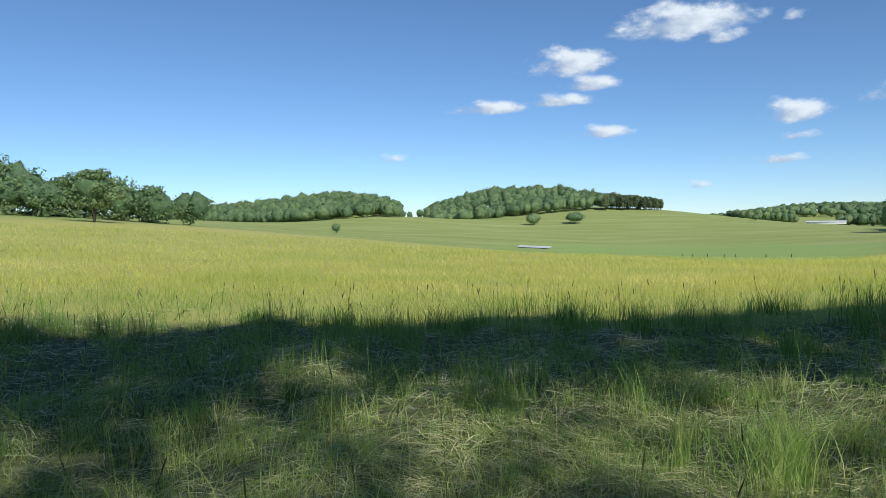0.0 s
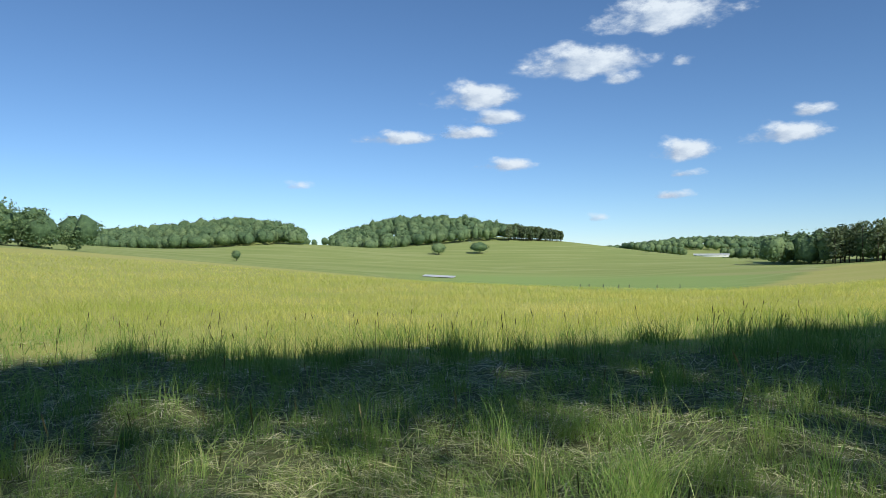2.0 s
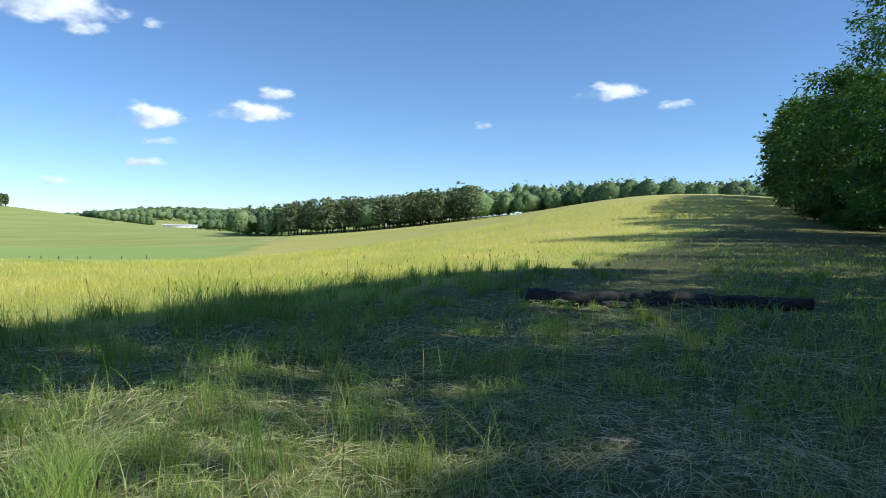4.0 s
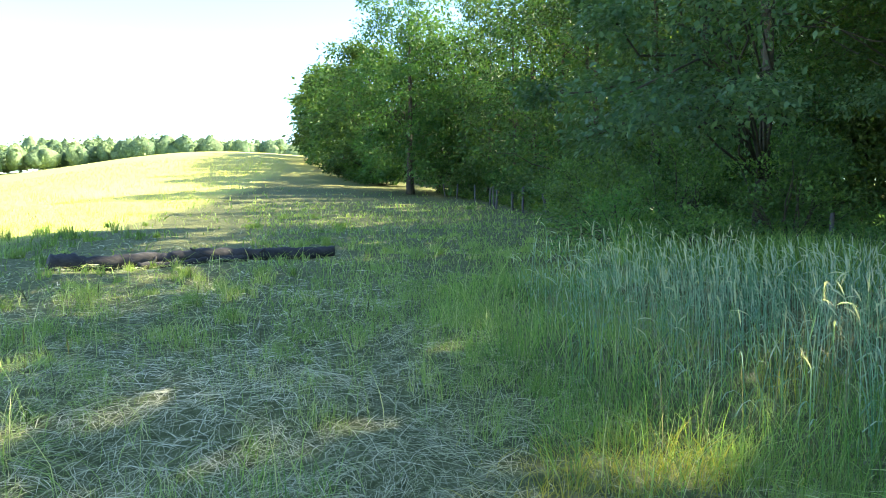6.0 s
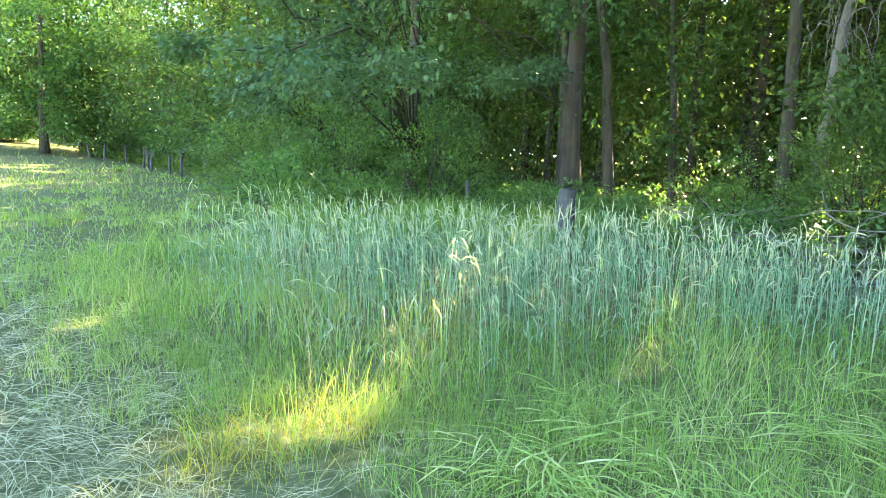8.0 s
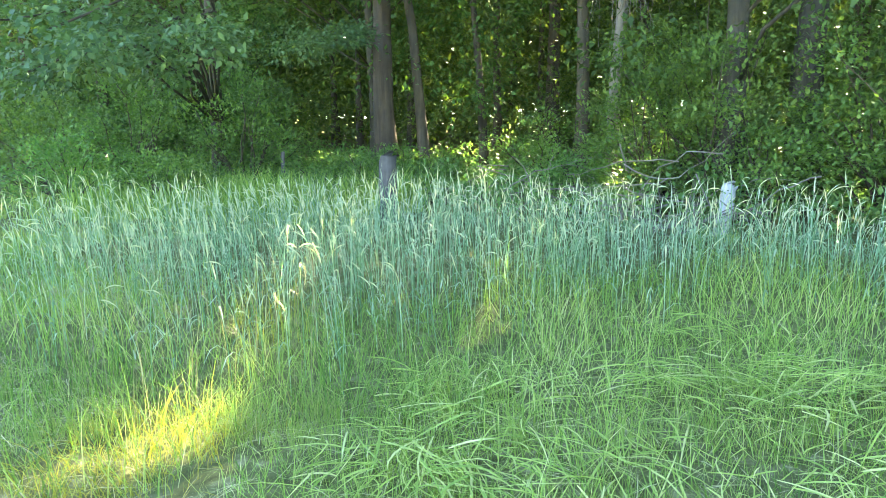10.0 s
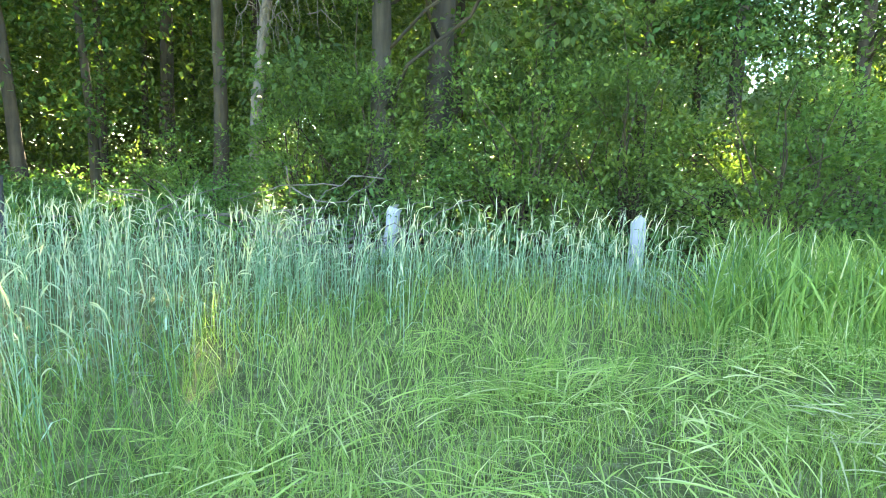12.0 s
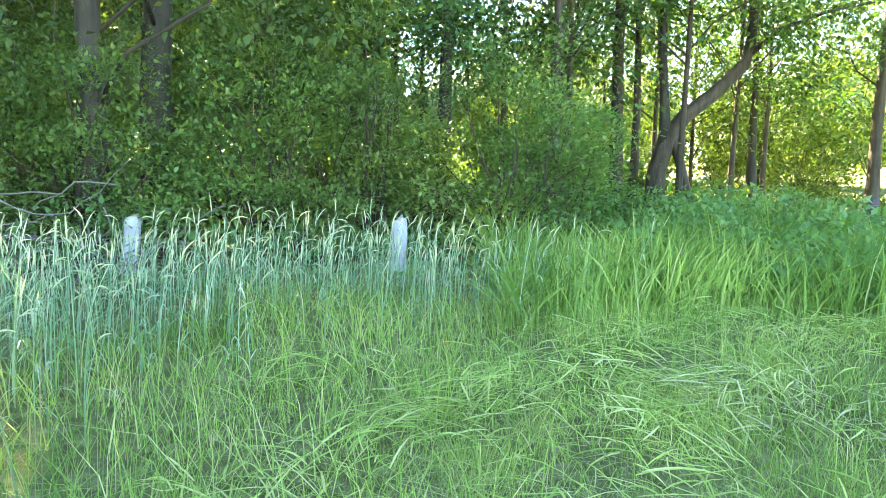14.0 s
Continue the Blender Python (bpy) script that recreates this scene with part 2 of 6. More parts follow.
def mesh_of(name, verts, faces, mat, smooth=False, **values):
    """A mesh from arrays of corners and of faces with the same number of corners each."""
    verts, faces = np.asarray(verts, np.float32).reshape(-1, 3), np.asarray(faces, np.int32)
    me = bpy.data.meshes.new(name)
    me.vertices.add(len(verts))
    me.vertices.foreach_set("co", verts.ravel())
    me.loops.add(faces.size)
    me.loops.foreach_set("vertex_index", faces.ravel())
    me.polygons.add(len(faces))
    me.polygons.foreach_set("loop_start", np.arange(0, faces.size, faces.shape[1], dtype=np.int32))
    if smooth:
        me.polygons.foreach_set("use_smooth", np.ones(len(faces), bool))
    for key, value in values.items():
        me.attributes.new(key, "FLOAT", "POINT").data.foreach_set("value", np.asarray(value, np.float32))
    me.materials.append(mat)
    me.update(calc_edges=True)
    return me


def thing(name, verts, faces, mat, smooth=False, **values):
    return new(name, mesh_of(name, verts, faces, mat, smooth, **values))


def part(name, geo, mat, parent, label="", smooth=False):
    verts, faces, *tone = geo
    values = {"tone": tone[0]} if tone else {}
    ob = new(name, mesh_of(name, verts, faces, mat, smooth, **values))
    ob.parent = parent
    return tagged(ob, label)


def joined(geos):
    """Several (corners, faces, tone) as one; faces must have the same number of corners."""
    base, vs, fs, ts = 0, [], [], []
    for v, f, t in geos:
        vs.append(np.asarray(v).reshape(-1, 3)), fs.append(np.asarray(f) + base), ts.append(np.asarray(t).ravel())
        base += len(vs[-1])
    return np.concatenate(vs), np.concatenate(fs), np.concatenate(ts)


def ribbons(points, side, width, tone):
    """Flat strips along the curves points (n, k, 3), as wide as width (n, k) in the direction side (n, 3)."""
    n, k = points.shape[:2]
    off = side[:, None, :] * width[..., None] * 0.5
    verts = np.stack([points - off, points + off], 2).reshape(n, 2 * k, 3)
    row = np.array([[2 * i, 2 * i + 1, 2 * i + 3, 2 * i + 2] for i in range(k - 1)])
    faces = (row[None] + 2 * k * np.arange(n)[:, None, None]).reshape(-1, 4)
    return verts.reshape(-1, 3), faces, np.repeat(tone, 2 * k)


def tube(points, radii, sides=8, rough=0.0, seed=0, turn=0.0):
    """A closed tapering tube along a curve."""
    points, radii = np.asarray(points, float), np.asarray(radii, float)
    along = np.gradient(points, axis=0)
    along /= np.linalg.norm(along, axis=1)[:, None] + 1e-9
    ref = np.where(np.abs(along[:, 2:3]) > 0.9, [[1.0, 0, 0]], [[0, 0, 1.0]])
    a = np.cross(along, ref)
    a /= np.linalg.norm(a, axis=1)[:, None]
    b = np.cross(along, a)
    ang = np.linspace(0, 2 * np.pi, sides, endpoint=False) + turn
    r = radii[:, None] * (1 + rough * np.random.default_rng(seed).normal(size=(len(points), sides)))
    verts = points[:, None] + r[..., None] * (np.cos(ang)[None, :, None] * a[:, None] + np.sin(ang)[None, :, None] * b[:, None])
    k = len(points)
    faces = [[i * sides + j, i * sides + (j + 1) % sides, (i + 1) * sides + (j + 1) % sides, (i + 1) * sides + j] for i in range(k - 1) for j in range(sides)]
    verts = np.concatenate([verts.reshape(-1, 3), points[:1], points[-1:]])
    c0, c1 = k * sides, k * sides + 1
    for j in range(0, sides, 2):
        faces.append([c0, (j + 2) % sides, (j + 1) % sides, j])
        top = (k - 1) * sides
        faces.append([c1, top + j, top + (j + 1) % sides, top + (j + 2) % sides])
    return verts, np.array(faces), np.full(len(verts), 0.5)


# ======== land ========
# rolling hills and hollows: x, y, height, length, width, turn in degrees
HILLS = [
    (-155, 128, 10.61, 123, 101, -26),
    (-172, 533, 8.66, 36, 124, -146),
    (33, 605, 18.22, 89, 167, 199),
    (-4, 254, -10.55, 466, 122, 51),
    (161, 107, 6.99, 69, 42, 69),
    (603, 270, 2.64, 97, 2704, -42),
    (503, 729, 15.19, 133, 642, 7),
    (24, 110, -2.65, 124, 42, -93),
    (-59, 528, -5.15, 1945, 22, 36),
    (318, 1038, 6.41, 310, 48, -124),
    (98, 67, 4.00, 57, 23, 31),
    (-523, 220, 22.35, 245, 463, -3),
    (39, -33, 1.58, 25, 35, 30),
    (109, 326, 0.32, 11, 1037, -24),
    (294, 224, 11.44, 73, 146, -18),
    (-58, 622, 4.5, 38, 42, 0),
]


def land(x, y):
    x, y = np.asarray(x, float), np.asarray(y, float)
    z = np.zeros(np.broadcast(x, y).shape)
    for hx, hy, h, l, w, turn in HILLS:
        c, s = math.cos(radians(turn)), math.sin(radians(turn))
        u, v = (c * (x - hx) + s * (y - hy)) / l, (-s * (x - hx) + c * (y - hy)) / w
        z = z + h * np.exp(-0.5 * (u * u + v * v))
    near = np.exp(-(x * x + y * y) / 900.0)
    return z + near * 0.04 * (np.sin(1.3 * x + 0.7 * y) + np.sin(0.8 * y - 1.9 * x + 1.0)) + near * 0.03 * np.sin(2.9 * x + 1.0) * np.sin(3.1 * y)


def at(bearing, r):
    a = np.radians(bearing)
    return r * np.sin(a), r * np.cos(a)


def wobble(x, y, scale, seed=0.0):
    """Smooth unevenness from -1 to 1."""
    x, y = np.asarray(x) / scale + seed, np.asarray(y) / scale - 2 * seed
    return (np.sin(x + 1.3 * np.sin(0.7 * y)) + np.sin(1.7 * y + 1.1 * np.sin(1.3 * x)) + np.sin(2.3 * x - 1.9 * y)) / 3


FENCE_X = [-60, -2.6, 3.3, 6.35, 10.2, 13.6, 26.8, 32.4, 40.4, 50, 63, 79, 95, 140]
FENCE_Y = [-24, -9.6, -8.25, -7.05, -4.9, -3.6, 2.2, 4.1, 6.9, 10, 17.2, 31.5, 42, 64]


def fence(x):
    return np.interp(x, FENCE_X, FENCE_Y)


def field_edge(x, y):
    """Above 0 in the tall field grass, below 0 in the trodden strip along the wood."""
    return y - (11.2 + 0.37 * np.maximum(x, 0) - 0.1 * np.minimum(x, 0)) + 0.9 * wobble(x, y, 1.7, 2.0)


def smooth(a, b, v):
    s = np.clip((v - a) / (b - a), 0, 1)
    return s * s * (3 - 2 * s)


def build_ground():
    turns = 340
    r = np.concatenate([[0.0], np.geomspace(0.4, 170, 100), np.linspace(176, 480, 50), np.geomspace(500, 5200, 28)])
    rings = len(r) - 1
    a = np.linspace(0, 2 * np.pi, turns, endpoint=False)
    rr, aa = np.meshgrid(r, a, indexing="ij")
    x, y = rr * np.sin(aa), rr * np.cos(aa)
    z = land(x, y)
    idx = np.arange((rings + 1) * turns).reshape(rings + 1, turns)
    nxt = np.roll(idx, -1, 1)
    faces = np.stack([idx[:-1], nxt[:-1], nxt[1:], idx[1:]], -1).reshape(-1, 4)
    deg = (np.degrees(aa) + 180) % 360 - 180
    # the hay field ends at a bank that lies nearer where the land falls away
    reach = np.interp(deg, [-60, -36, -29, -18, -11, -4, 2, 12, 20, 24, 28, 40, 48, 58, 70, 90], [150, 160, 190, 205, 190, 150, 118, 98, 95, 150, 300, 330, 300, 300, 300, 300])
    hay = smooth(1.06, 0.97, rr / reach + 0.02 * wobble(x, y, 9))
    meadow = smooth(-11, 4, deg) * smooth(27, 20, deg) * smooth(0.98, 1.1, rr / reach) * smooth(305, 265, rr + 18 * wobble(x, y, 60)) * 0.8
    (x0, y0), (x1, y1) = at(20.5, 262), at(26.5, 256)
    s = np.clip(((x - x0) * (x1 - x0) + (y - y0) * (y1 - y0)) / ((x1 - x0) ** 2 + (y1 - y0) ** 2), 0, 1)
    track = 0.5 * smooth(19, 6, np.hypot(x - x0 - s * (x1 - x0), y - y0 - s * (y1 - y0)))
    soil = smooth(0.6, -0.6, field_edge(x, y)) * smooth(120, 60, rr)
    soil = np.maximum(soil, smooth(1, -1, y - fence(x)) * smooth(160, 110, rr))
    ob = thing("ground", np.stack([x, y, z], -1), faces, M_GROUND, True, hay=hay.ravel(), meadow=meadow.ravel(), track=track.ravel(), soil=soil.ravel())
    tagged(ob, "rolling pasture and hay field with trodden soil along the wood", "ground", kind="structure")


build_ground()

# ======== clouds ========
# bearing, height in degrees, width, thickness, fullness
CLOUDS = [(-5.4, 9.5, 9.0, 1.7, 0.95), (0.0, 9.9, 8.0, 1.6, 0.9), (1.5, 12.8, 9.0, 3.2, 1.0), (2.6, 11.1, 6.2, 1.9, 1.0), (9.9, 15.2, 13.5, 4.0, 1.05), (12.6, 13.8, 3.8, 1.7, 0.85), (17.5, 14.7, 2.0, 1.3, 0.7),
          (3.5, 7.3, 6.8, 1.6, 0.85), (17.5, 8.0, 6.0, 2.6, 1.0), (17.4, 6.2, 3.6, 0.9, 0.6), (16.5, 4.6, 4.2, 1.1, 0.8), (-13.7, 5.6, 3.4, 1.0, 0.45), (10.7, 2.9, 2.4, 1.0, 0.55),
          (16.1, 18.2, 13.5, 4.0, 1.0), (24.8, 8.8, 8.0, 2.2, 1.0), (26.1, 10.3, 4.2, 1.4, 0.9), (53.2, 10.9, 7.6, 2.0, 0.8), (57.8, 9.8, 3.6, 1.1, 0.7), (43.0, 8.3, 1.9, 0.9, 0.5)]


def build_cloud(bearing, height, wide, thick, full):
    far, nu, nv = 3200.0, 40, 16
    u, v = np.meshgrid(np.linspace(-1, 1, nu), np.linspace(-1, 1, nv), indexing="ij")
    hw, hh = far * math.tan(radians(wide / 2)) * 1.35, far * math.tan(radians(thick / 2)) * 1.65
    # flat base, heaped top
    low = np.where(v < -0.1, (v + 0.1) * 2.6, (v + 0.1) * 1.5)
    dens = full * (1.5 - 1.75 * np.sqrt(1.7 * u * u + low * low))
    dens = np.minimum(dens, 5.0 * (1 - np.maximum(np.abs(u), np.abs(v))) - 1.1)
    bulge = 0.25 * hh * (1 - u * u) * (1 - v * v)
    verts = np.stack([u * hw, v * hh, bulge], -1)
    idx = np.arange(nu * nv).reshape(nu, nv)
    faces = np.stack([idx[:-1, :-1], idx[1:, :-1], idx[1:, 1:], idx[:-1, 1:]], -1).reshape(-1, 4)
    ob = thing("cloud", verts, faces, M_CLOUD, True, fullness=dens.ravel(), upper=v.ravel())
    e, a = radians(height), radians(bearing)
    ob.matrix_world = look((far * math.cos(e) * math.sin(a), far * math.cos(e) * math.cos(a), 1.6 + far * math.sin(e)), (0, 0, 1.6)) @ pose(0, 0, 0, 0, 180, 0)
    tagged(ob, "small white fair-weather cloud in a blue sky", "cloud", "fair-weather clouds")


for row in CLOUDS:
    build_cloud(*row)

# ======== far woods ========
def ball(rings=5, sides=8):
    """A coarse round body of four-cornered faces."""
    v = [(math.sin(math.pi * (i + 0.35) / (rings - 0.3)) * math.cos(2 * math.pi * j / sides), math.sin(math.pi * (i + 0.35) / (rings - 0.3)) * math.sin(2 * math.pi * j / sides), math.cos(math.pi * (i + 0.35) / (rings - 0.3))) for i in range(rings) for j in range(sides)]
    f = [[i * sides + j, (i + 1) * sides + j, (i + 1) * sides + (j + 1) % sides, i * sides + (j + 1) % sides] for i in range(rings - 1) for j in range(sides)]
    return np.array(v), np.array(f)


LOBE_V, LOBE_F = ball(4, 5)
CROWN_V, CROWN_F = ball(6, 10)


def rhombs(centre, size, normal, tone, r, narrow=0.75):
    """Small leaf-shaped faces round the given places, facing about along normal."""
    n = len(centre)
    normal = normal + r.normal(0, 0.55, (n, 3))
    normal /= np.linalg.norm(normal, axis=1)[:, None] + 1e-9
    a = np.cross(normal, r.normal(size=(n, 3)))
    a /= np.linalg.norm(a, axis=1)[:, None] + 1e-9
    b = np.cross(normal, a)
    s = np.asarray(size).reshape(-1, 1)
    lift = normal * s * 0.18
    verts = np.stack([centre - a * s, centre + b * s * narrow + lift, centre + a * s, centre - b * s * narrow + lift], 1)
    return verts.reshape(-1, 3), np.arange(4 * n).reshape(n, 4), np.repeat(tone, 4)


def far_tree(x, y, height, wide, r, tufts=130, lobes=8, lift=0.0):
    """A broadleaf crown down to the ground: one body swelling into rounded boughs, with leaf sprays all over it."""
    z0 = float(land(x, y)) + lift
    tone = r.uniform(0.05, 0.85)
    wide, height, tufts = wide * r.uniform(0.75, 1.25), height * r.uniform(0.85, 1.1), int(tufts * 1.35)
    half = np.array([wide / 2, wide / 2, height * 0.52])
    mid = np.array([x, y, z0 + height * 0.46])
    bough = r.normal(size=(2 * lobes, 3))
    bough[:, 2] += 0.15
    bough /= np.linalg.norm(bough, axis=1)[:, None]
    full = r.uniform(0.3, 1.0, 2 * lobes)

    def swell(d):
        near = np.exp(-(1 - d @ bough.T) / 0.06) * full
        return 0.66 + 0.34 * near.max(1), near.argmax(1)

    out, which = swell(CROWN_V)
    t = np.clip(tone + r.normal(0, 0.2, 2 * lobes), 0, 1)
    v = mid + CROWN_V * half * (0.9 * out * (1 + r.normal(0, 0.07, len(CROWN_V))))[:, None]
    e = r.normal(size=(tufts, 3))
    e /= np.linalg.norm(e, axis=1)[:, None]
    far, bunch = swell(e)
    p = mid + e * half * (far * r.uniform(0.82, 1.15, tufts))[:, None]
    up = e + np.array([0, 0, 0.3])
    return [(v, CROWN_F, t[which]), rhombs(p, r.uniform(0.35, 0.9, tufts) * height / 17 * (170 / tufts) ** 0.3, up, np.clip(t[bunch] + r.normal(0, 0.2, tufts), 0, 1), r)]


def leafy_tree(x, y, height, wide, r, tufts=1100, clumps=20, leaf=0.5, clear=0.06):
    """A nearer broadleaf crown: clumps of leaf sprays on a dark core, open between them."""
    z0 = float(land(x, y))
    tone = r.uniform(0.15, 0.8)
    d = r.normal(size=(clumps, 3))
    d /= np.linalg.norm(d, axis=1)[:, None]
    if clear < 0:
        d[::3, 2] = -np.abs(d[::3, 2])
        d[::6, 2] -= 0.5
    half = np.array([wide / 2, wide / 2, height * (1 - clear) / 2])
    mid = np.array([x, y, z0 + height * (clear + (1 - clear) * 0.5)])
    spot = mid + d * half * r.uniform(0.35, 0.74, (clumps, 1))
    size = r.uniform(0.16, 0.3, (clumps, 1)) * np.array([[wide, wide, 0.62 * height]]) * 0.62
    core = mid + LOBE_V * half * 0.58 * (1 + r.normal(0, 0.15, (len(LOBE_V), 1)))
    t = np.clip(tone + r.normal(0, 0.2, clumps), 0, 1)
    pick = r.integers(0, clumps, tufts)
    e = r.normal(size=(tufts, 3))
    e /= np.linalg.norm(e, axis=1)[:, None]
    p = spot[pick] + e * size[pick] * r.uniform(0.55, 1.15, (tufts, 1))
    p[:, 2] = np.maximum(p[:, 2], z0 + 0.2)
    e[:, 2] += 0.35
    # core painted in the darkest tone, in place of shade between the sprays
    return [(core, LOBE_F, np.full(len(core), 0.0)), rhombs(p, leaf * r.uniform(0.55, 1.3, tufts), e, np.clip(t[pick] + r.normal(0, 0.15, tufts), 0, 1), r)]


def far_pine(x, y, height, wide, r):
    """A tall pine: bare stem, flat uneven whorls above."""
    z0 = float(land(x, y))
    out, tone = [], r.uniform(0.1, 0.9)
    n = 230
    h = r.uniform(0.2, 0.98, n)
    reach = wide / 2 * np.sqrt(np.clip(1 - ((h - 0.55) / 0.47) ** 2, 0.03, 1)) * np.sqrt(r.uniform(0.15, 1.0, n))
    a = r.uniform(0, 2 * np.pi, n)
    spot = np.stack([x + reach * np.cos(a), y + reach * np.sin(a), z0 + height * h], 1)
    up = np.tile([0, 0, 0.8], (n, 1)) + np.stack([np.cos(a), np.sin(a), 0 * a], 1) * 0.6
    out.append(rhombs(spot, r.uniform(0.45, 1.0, n), up, np.clip(tone + r.normal(0, 0.2, n), 0, 1), r, 0.55))
    return out


def pine_stem(x, y, height, r):
    z0 = float(land(x, y))
    return tube([(x, y, z0 - 0.3), (x, y, z0 + height * 0.5), (x, y, z0 + height * 0.97)], [0.28, 0.2, 0.04], 4)


def wood(name, label, bearings, near, far, gap, height, r, pine=0.0, rise=0.0, tufts=130, lobes=8, dome=(1, 1), crown=0.9, leafy=False):
    """A far wood between two bearings, whose front and back lie at the distances near and far (at its two ends)."""
    leaves, needles, stems = [], [], []
    b = bearings[0]
    span = bearings[1] - bearings[0]
    while b < bearings[1]:
        s = (b - bearings[0]) / span
        d0, d1 = near[0] + (near[1] - near[0]) * s, far[0] + (far[1] - far[0]) * s
        d = d0 + r.uniform(0, gap * 0.5)
        while d < d1:
            x, y = at(b + math.degrees(r.normal(0, gap * 0.45) / d), d + r.normal(0, gap * 0.4))
            swell = float(np.interp(s, np.linspace(0, 1, len(dome)), dome))
            lift = swell * rise * (d - d0) / max(d1 - d0, 1)
            h = height * r.uniform(0.85, 1.1) * (0.72 + 0.28 * min(swell, 1)) + (lift if leafy else 0.0)
            if r.random() < pine:
                needles += far_pine(x, y, h, h * 0.5, r)
                stems.append(pine_stem(x, y, h, r))
            else:
                leaves += leafy_tree(x, y, h, height * crown * r.uniform(0.85, 1.15), r, tufts, 24, 0.34, -0.06) if leafy else far_tree(x, y, h, height * crown * r.uniform(0.8, 1.2), r, tufts, lobes, lift)
            d += gap * r.uniform(0.8, 1.25)
        b += math.degrees(gap / d0) * r.uniform(0.8, 1.15)
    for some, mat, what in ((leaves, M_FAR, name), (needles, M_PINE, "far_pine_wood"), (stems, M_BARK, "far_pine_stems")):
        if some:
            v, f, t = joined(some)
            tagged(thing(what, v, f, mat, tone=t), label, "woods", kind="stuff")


r_far = np.random.default_rng(21)
wood("far_wood", "broadleaf wood on the slope beside the hay field", (-48, -37.6), (186, 190), (262, 255), 8, 15.0, r_far, rise=6.5, tufts=1250, leafy=True, crown=0.85, dome=(1, 1, 1, 0.7, 0))
wood("far_wood", "row of broadleaf trees above the hay field", (-37.2, -29.9), (200, 210), (228, 232), 6.4, 12.0, r_far, rise=1.0, tufts=1000, leafy=True, crown=1.1)
wood("far_wood", "dense broadleaf wood on a rounded far hill", (-29.5, -13.2), (440, 440), (610, 565), 6.3, 11.0, r_far, rise=7.5, tufts=75, lobes=7, crown=0.95, dome=(0.2, 0.6, 0.85, 1, 0.8))
wood("far_wood", "dense broadleaf wood crowning a far hill", (-9.9, 4.8), (505, 525), (650, 620), 6.3, 11.5, r_far, rise=8.0, tufts=75, lobes=7, crown=0.9, dome=(0.45, 1, 1, 0.95, 0.7))
wood("far_wood", "stand of dark pines at the end of a far wood", (4.3, 7.9), (515, 530), (570, 560), 4.6, 10.5, r_far, pine=1.0, dome=(1, 0.2))
wood("far_wood", "small far trees in a dip between two hills", (-12.6, -10.6), (640, 640), (700, 700), 14, 10, r_far)
wood("far_wood", "clump of broadleaf trees behind a far crest", (14.4, 17.4), (600, 600), (660, 660), 7.5, 9.5, r_far, tufts=80, lobes=7)
wood("far_wood", "dark trees at the foot of a far hill", (20.9, 25.0), (590, 590), (650, 650), 8, 11, r_far, tufts=80, lobes=7)
wood("far_wood", "hazy wooded hill on the horizon", (8.5, 30.0), (930, 930), (1150, 1150), 13, 13, r_far, rise=3, tufts=30, lobes=5, crown=1.2, dome=(0.0, 0.3, 1, 1, 1))
wood("far_wood", "dark broadleaf trees at the edge of a pine wood", (24.2, 28.0), (350, 338), (400, 400), 7.5, 16, r_far, lobes=9, crown=0.7)
wood("far_wood", "pine wood with bare stems at the field's edge", (27.8, 43.0), (330, 330), (352, 352), 4.8, 16, r_far, pine=0.96)
wood("far_wood", "broadleaf trees behind the pine wood", (30.0, 43.0), (358, 358), (420, 410), 8.5, 17.5, r_far, lobes=6, tufts=70, crown=0.8)
wood("far_wood", "broadleaf wood behind the crest of the hay field", (36, 53), (372, 352), (415, 395), 6.5, 14.0, r_far, tufts=90, lobes=8, crown=0.75)
wood("far_wood", "broadleaf wood behind the crest of the hay field", (38, 62), (425, 395), (465, 430), 7.5, 19.0, r_far, tufts=60, lobes=8, crown=0.7)
wood("far_wood", "broadleaf wood behind the crest of the hay field", (53, 75), (345, 325), (385, 365), 6.5, 15.0, r_far, tufts=90, lobes=8, crown=1.0)


wood("far_wood", "dense shady wood closing the view behind the fence", (97, 150), (52, 40), (92, 78), 9.0, 21, r_far, tufts=90, lobes=9)
wood("far_wood", "dense shady wood behind the trees along the field", (75.5, 97), (112, 66), (150, 100), 7.5, 18, r_far, tufts=90, lobes=9)
wood("far_wood", "wood behind the sunny clearing", (150, 170), (56, 60), (80, 82), 7.5, 20, r_far, tufts=100, lobes=9)
wood("far_wood", "wood behind the sunny clearing", (170, 190), (60, 62), (80, 84), 8, 15, r_far, tufts=100, lobes=9)
wood("far_wood", "low sunlit scrub behind the clearing", (188, 262), (50, 60), (64, 76), 7, 10.0, r_far, tufts=130, lobes=9)


def far_single(bearing, r0, height, wide, label, clear=0.1):
    x, y = at(bearing, r0)
    ob = tagged(new("tree"), label, "tree")
    z0 = float(land(x, y))
    ob.location = (x, y, z0)
    part("trunk", tube([(0, 0, -0.3), (0.1, 0, height * 0.3), (0, 0.1, height * 0.6)], [height * 0.022, height * 0.017, height * 0.01], 6), M_BARK, ob)
    if r0 < 200:
        v, f, t = joined(leafy_tree(x, y, height, wide, r_far, int(300 * height), 30, 0.027 * height, clear))
    else:
        v, f, t = joined(far_tree(x, y, height, wide, r_far, 700, 14))
        v[:, 2] += height * clear
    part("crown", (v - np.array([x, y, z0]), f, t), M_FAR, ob)


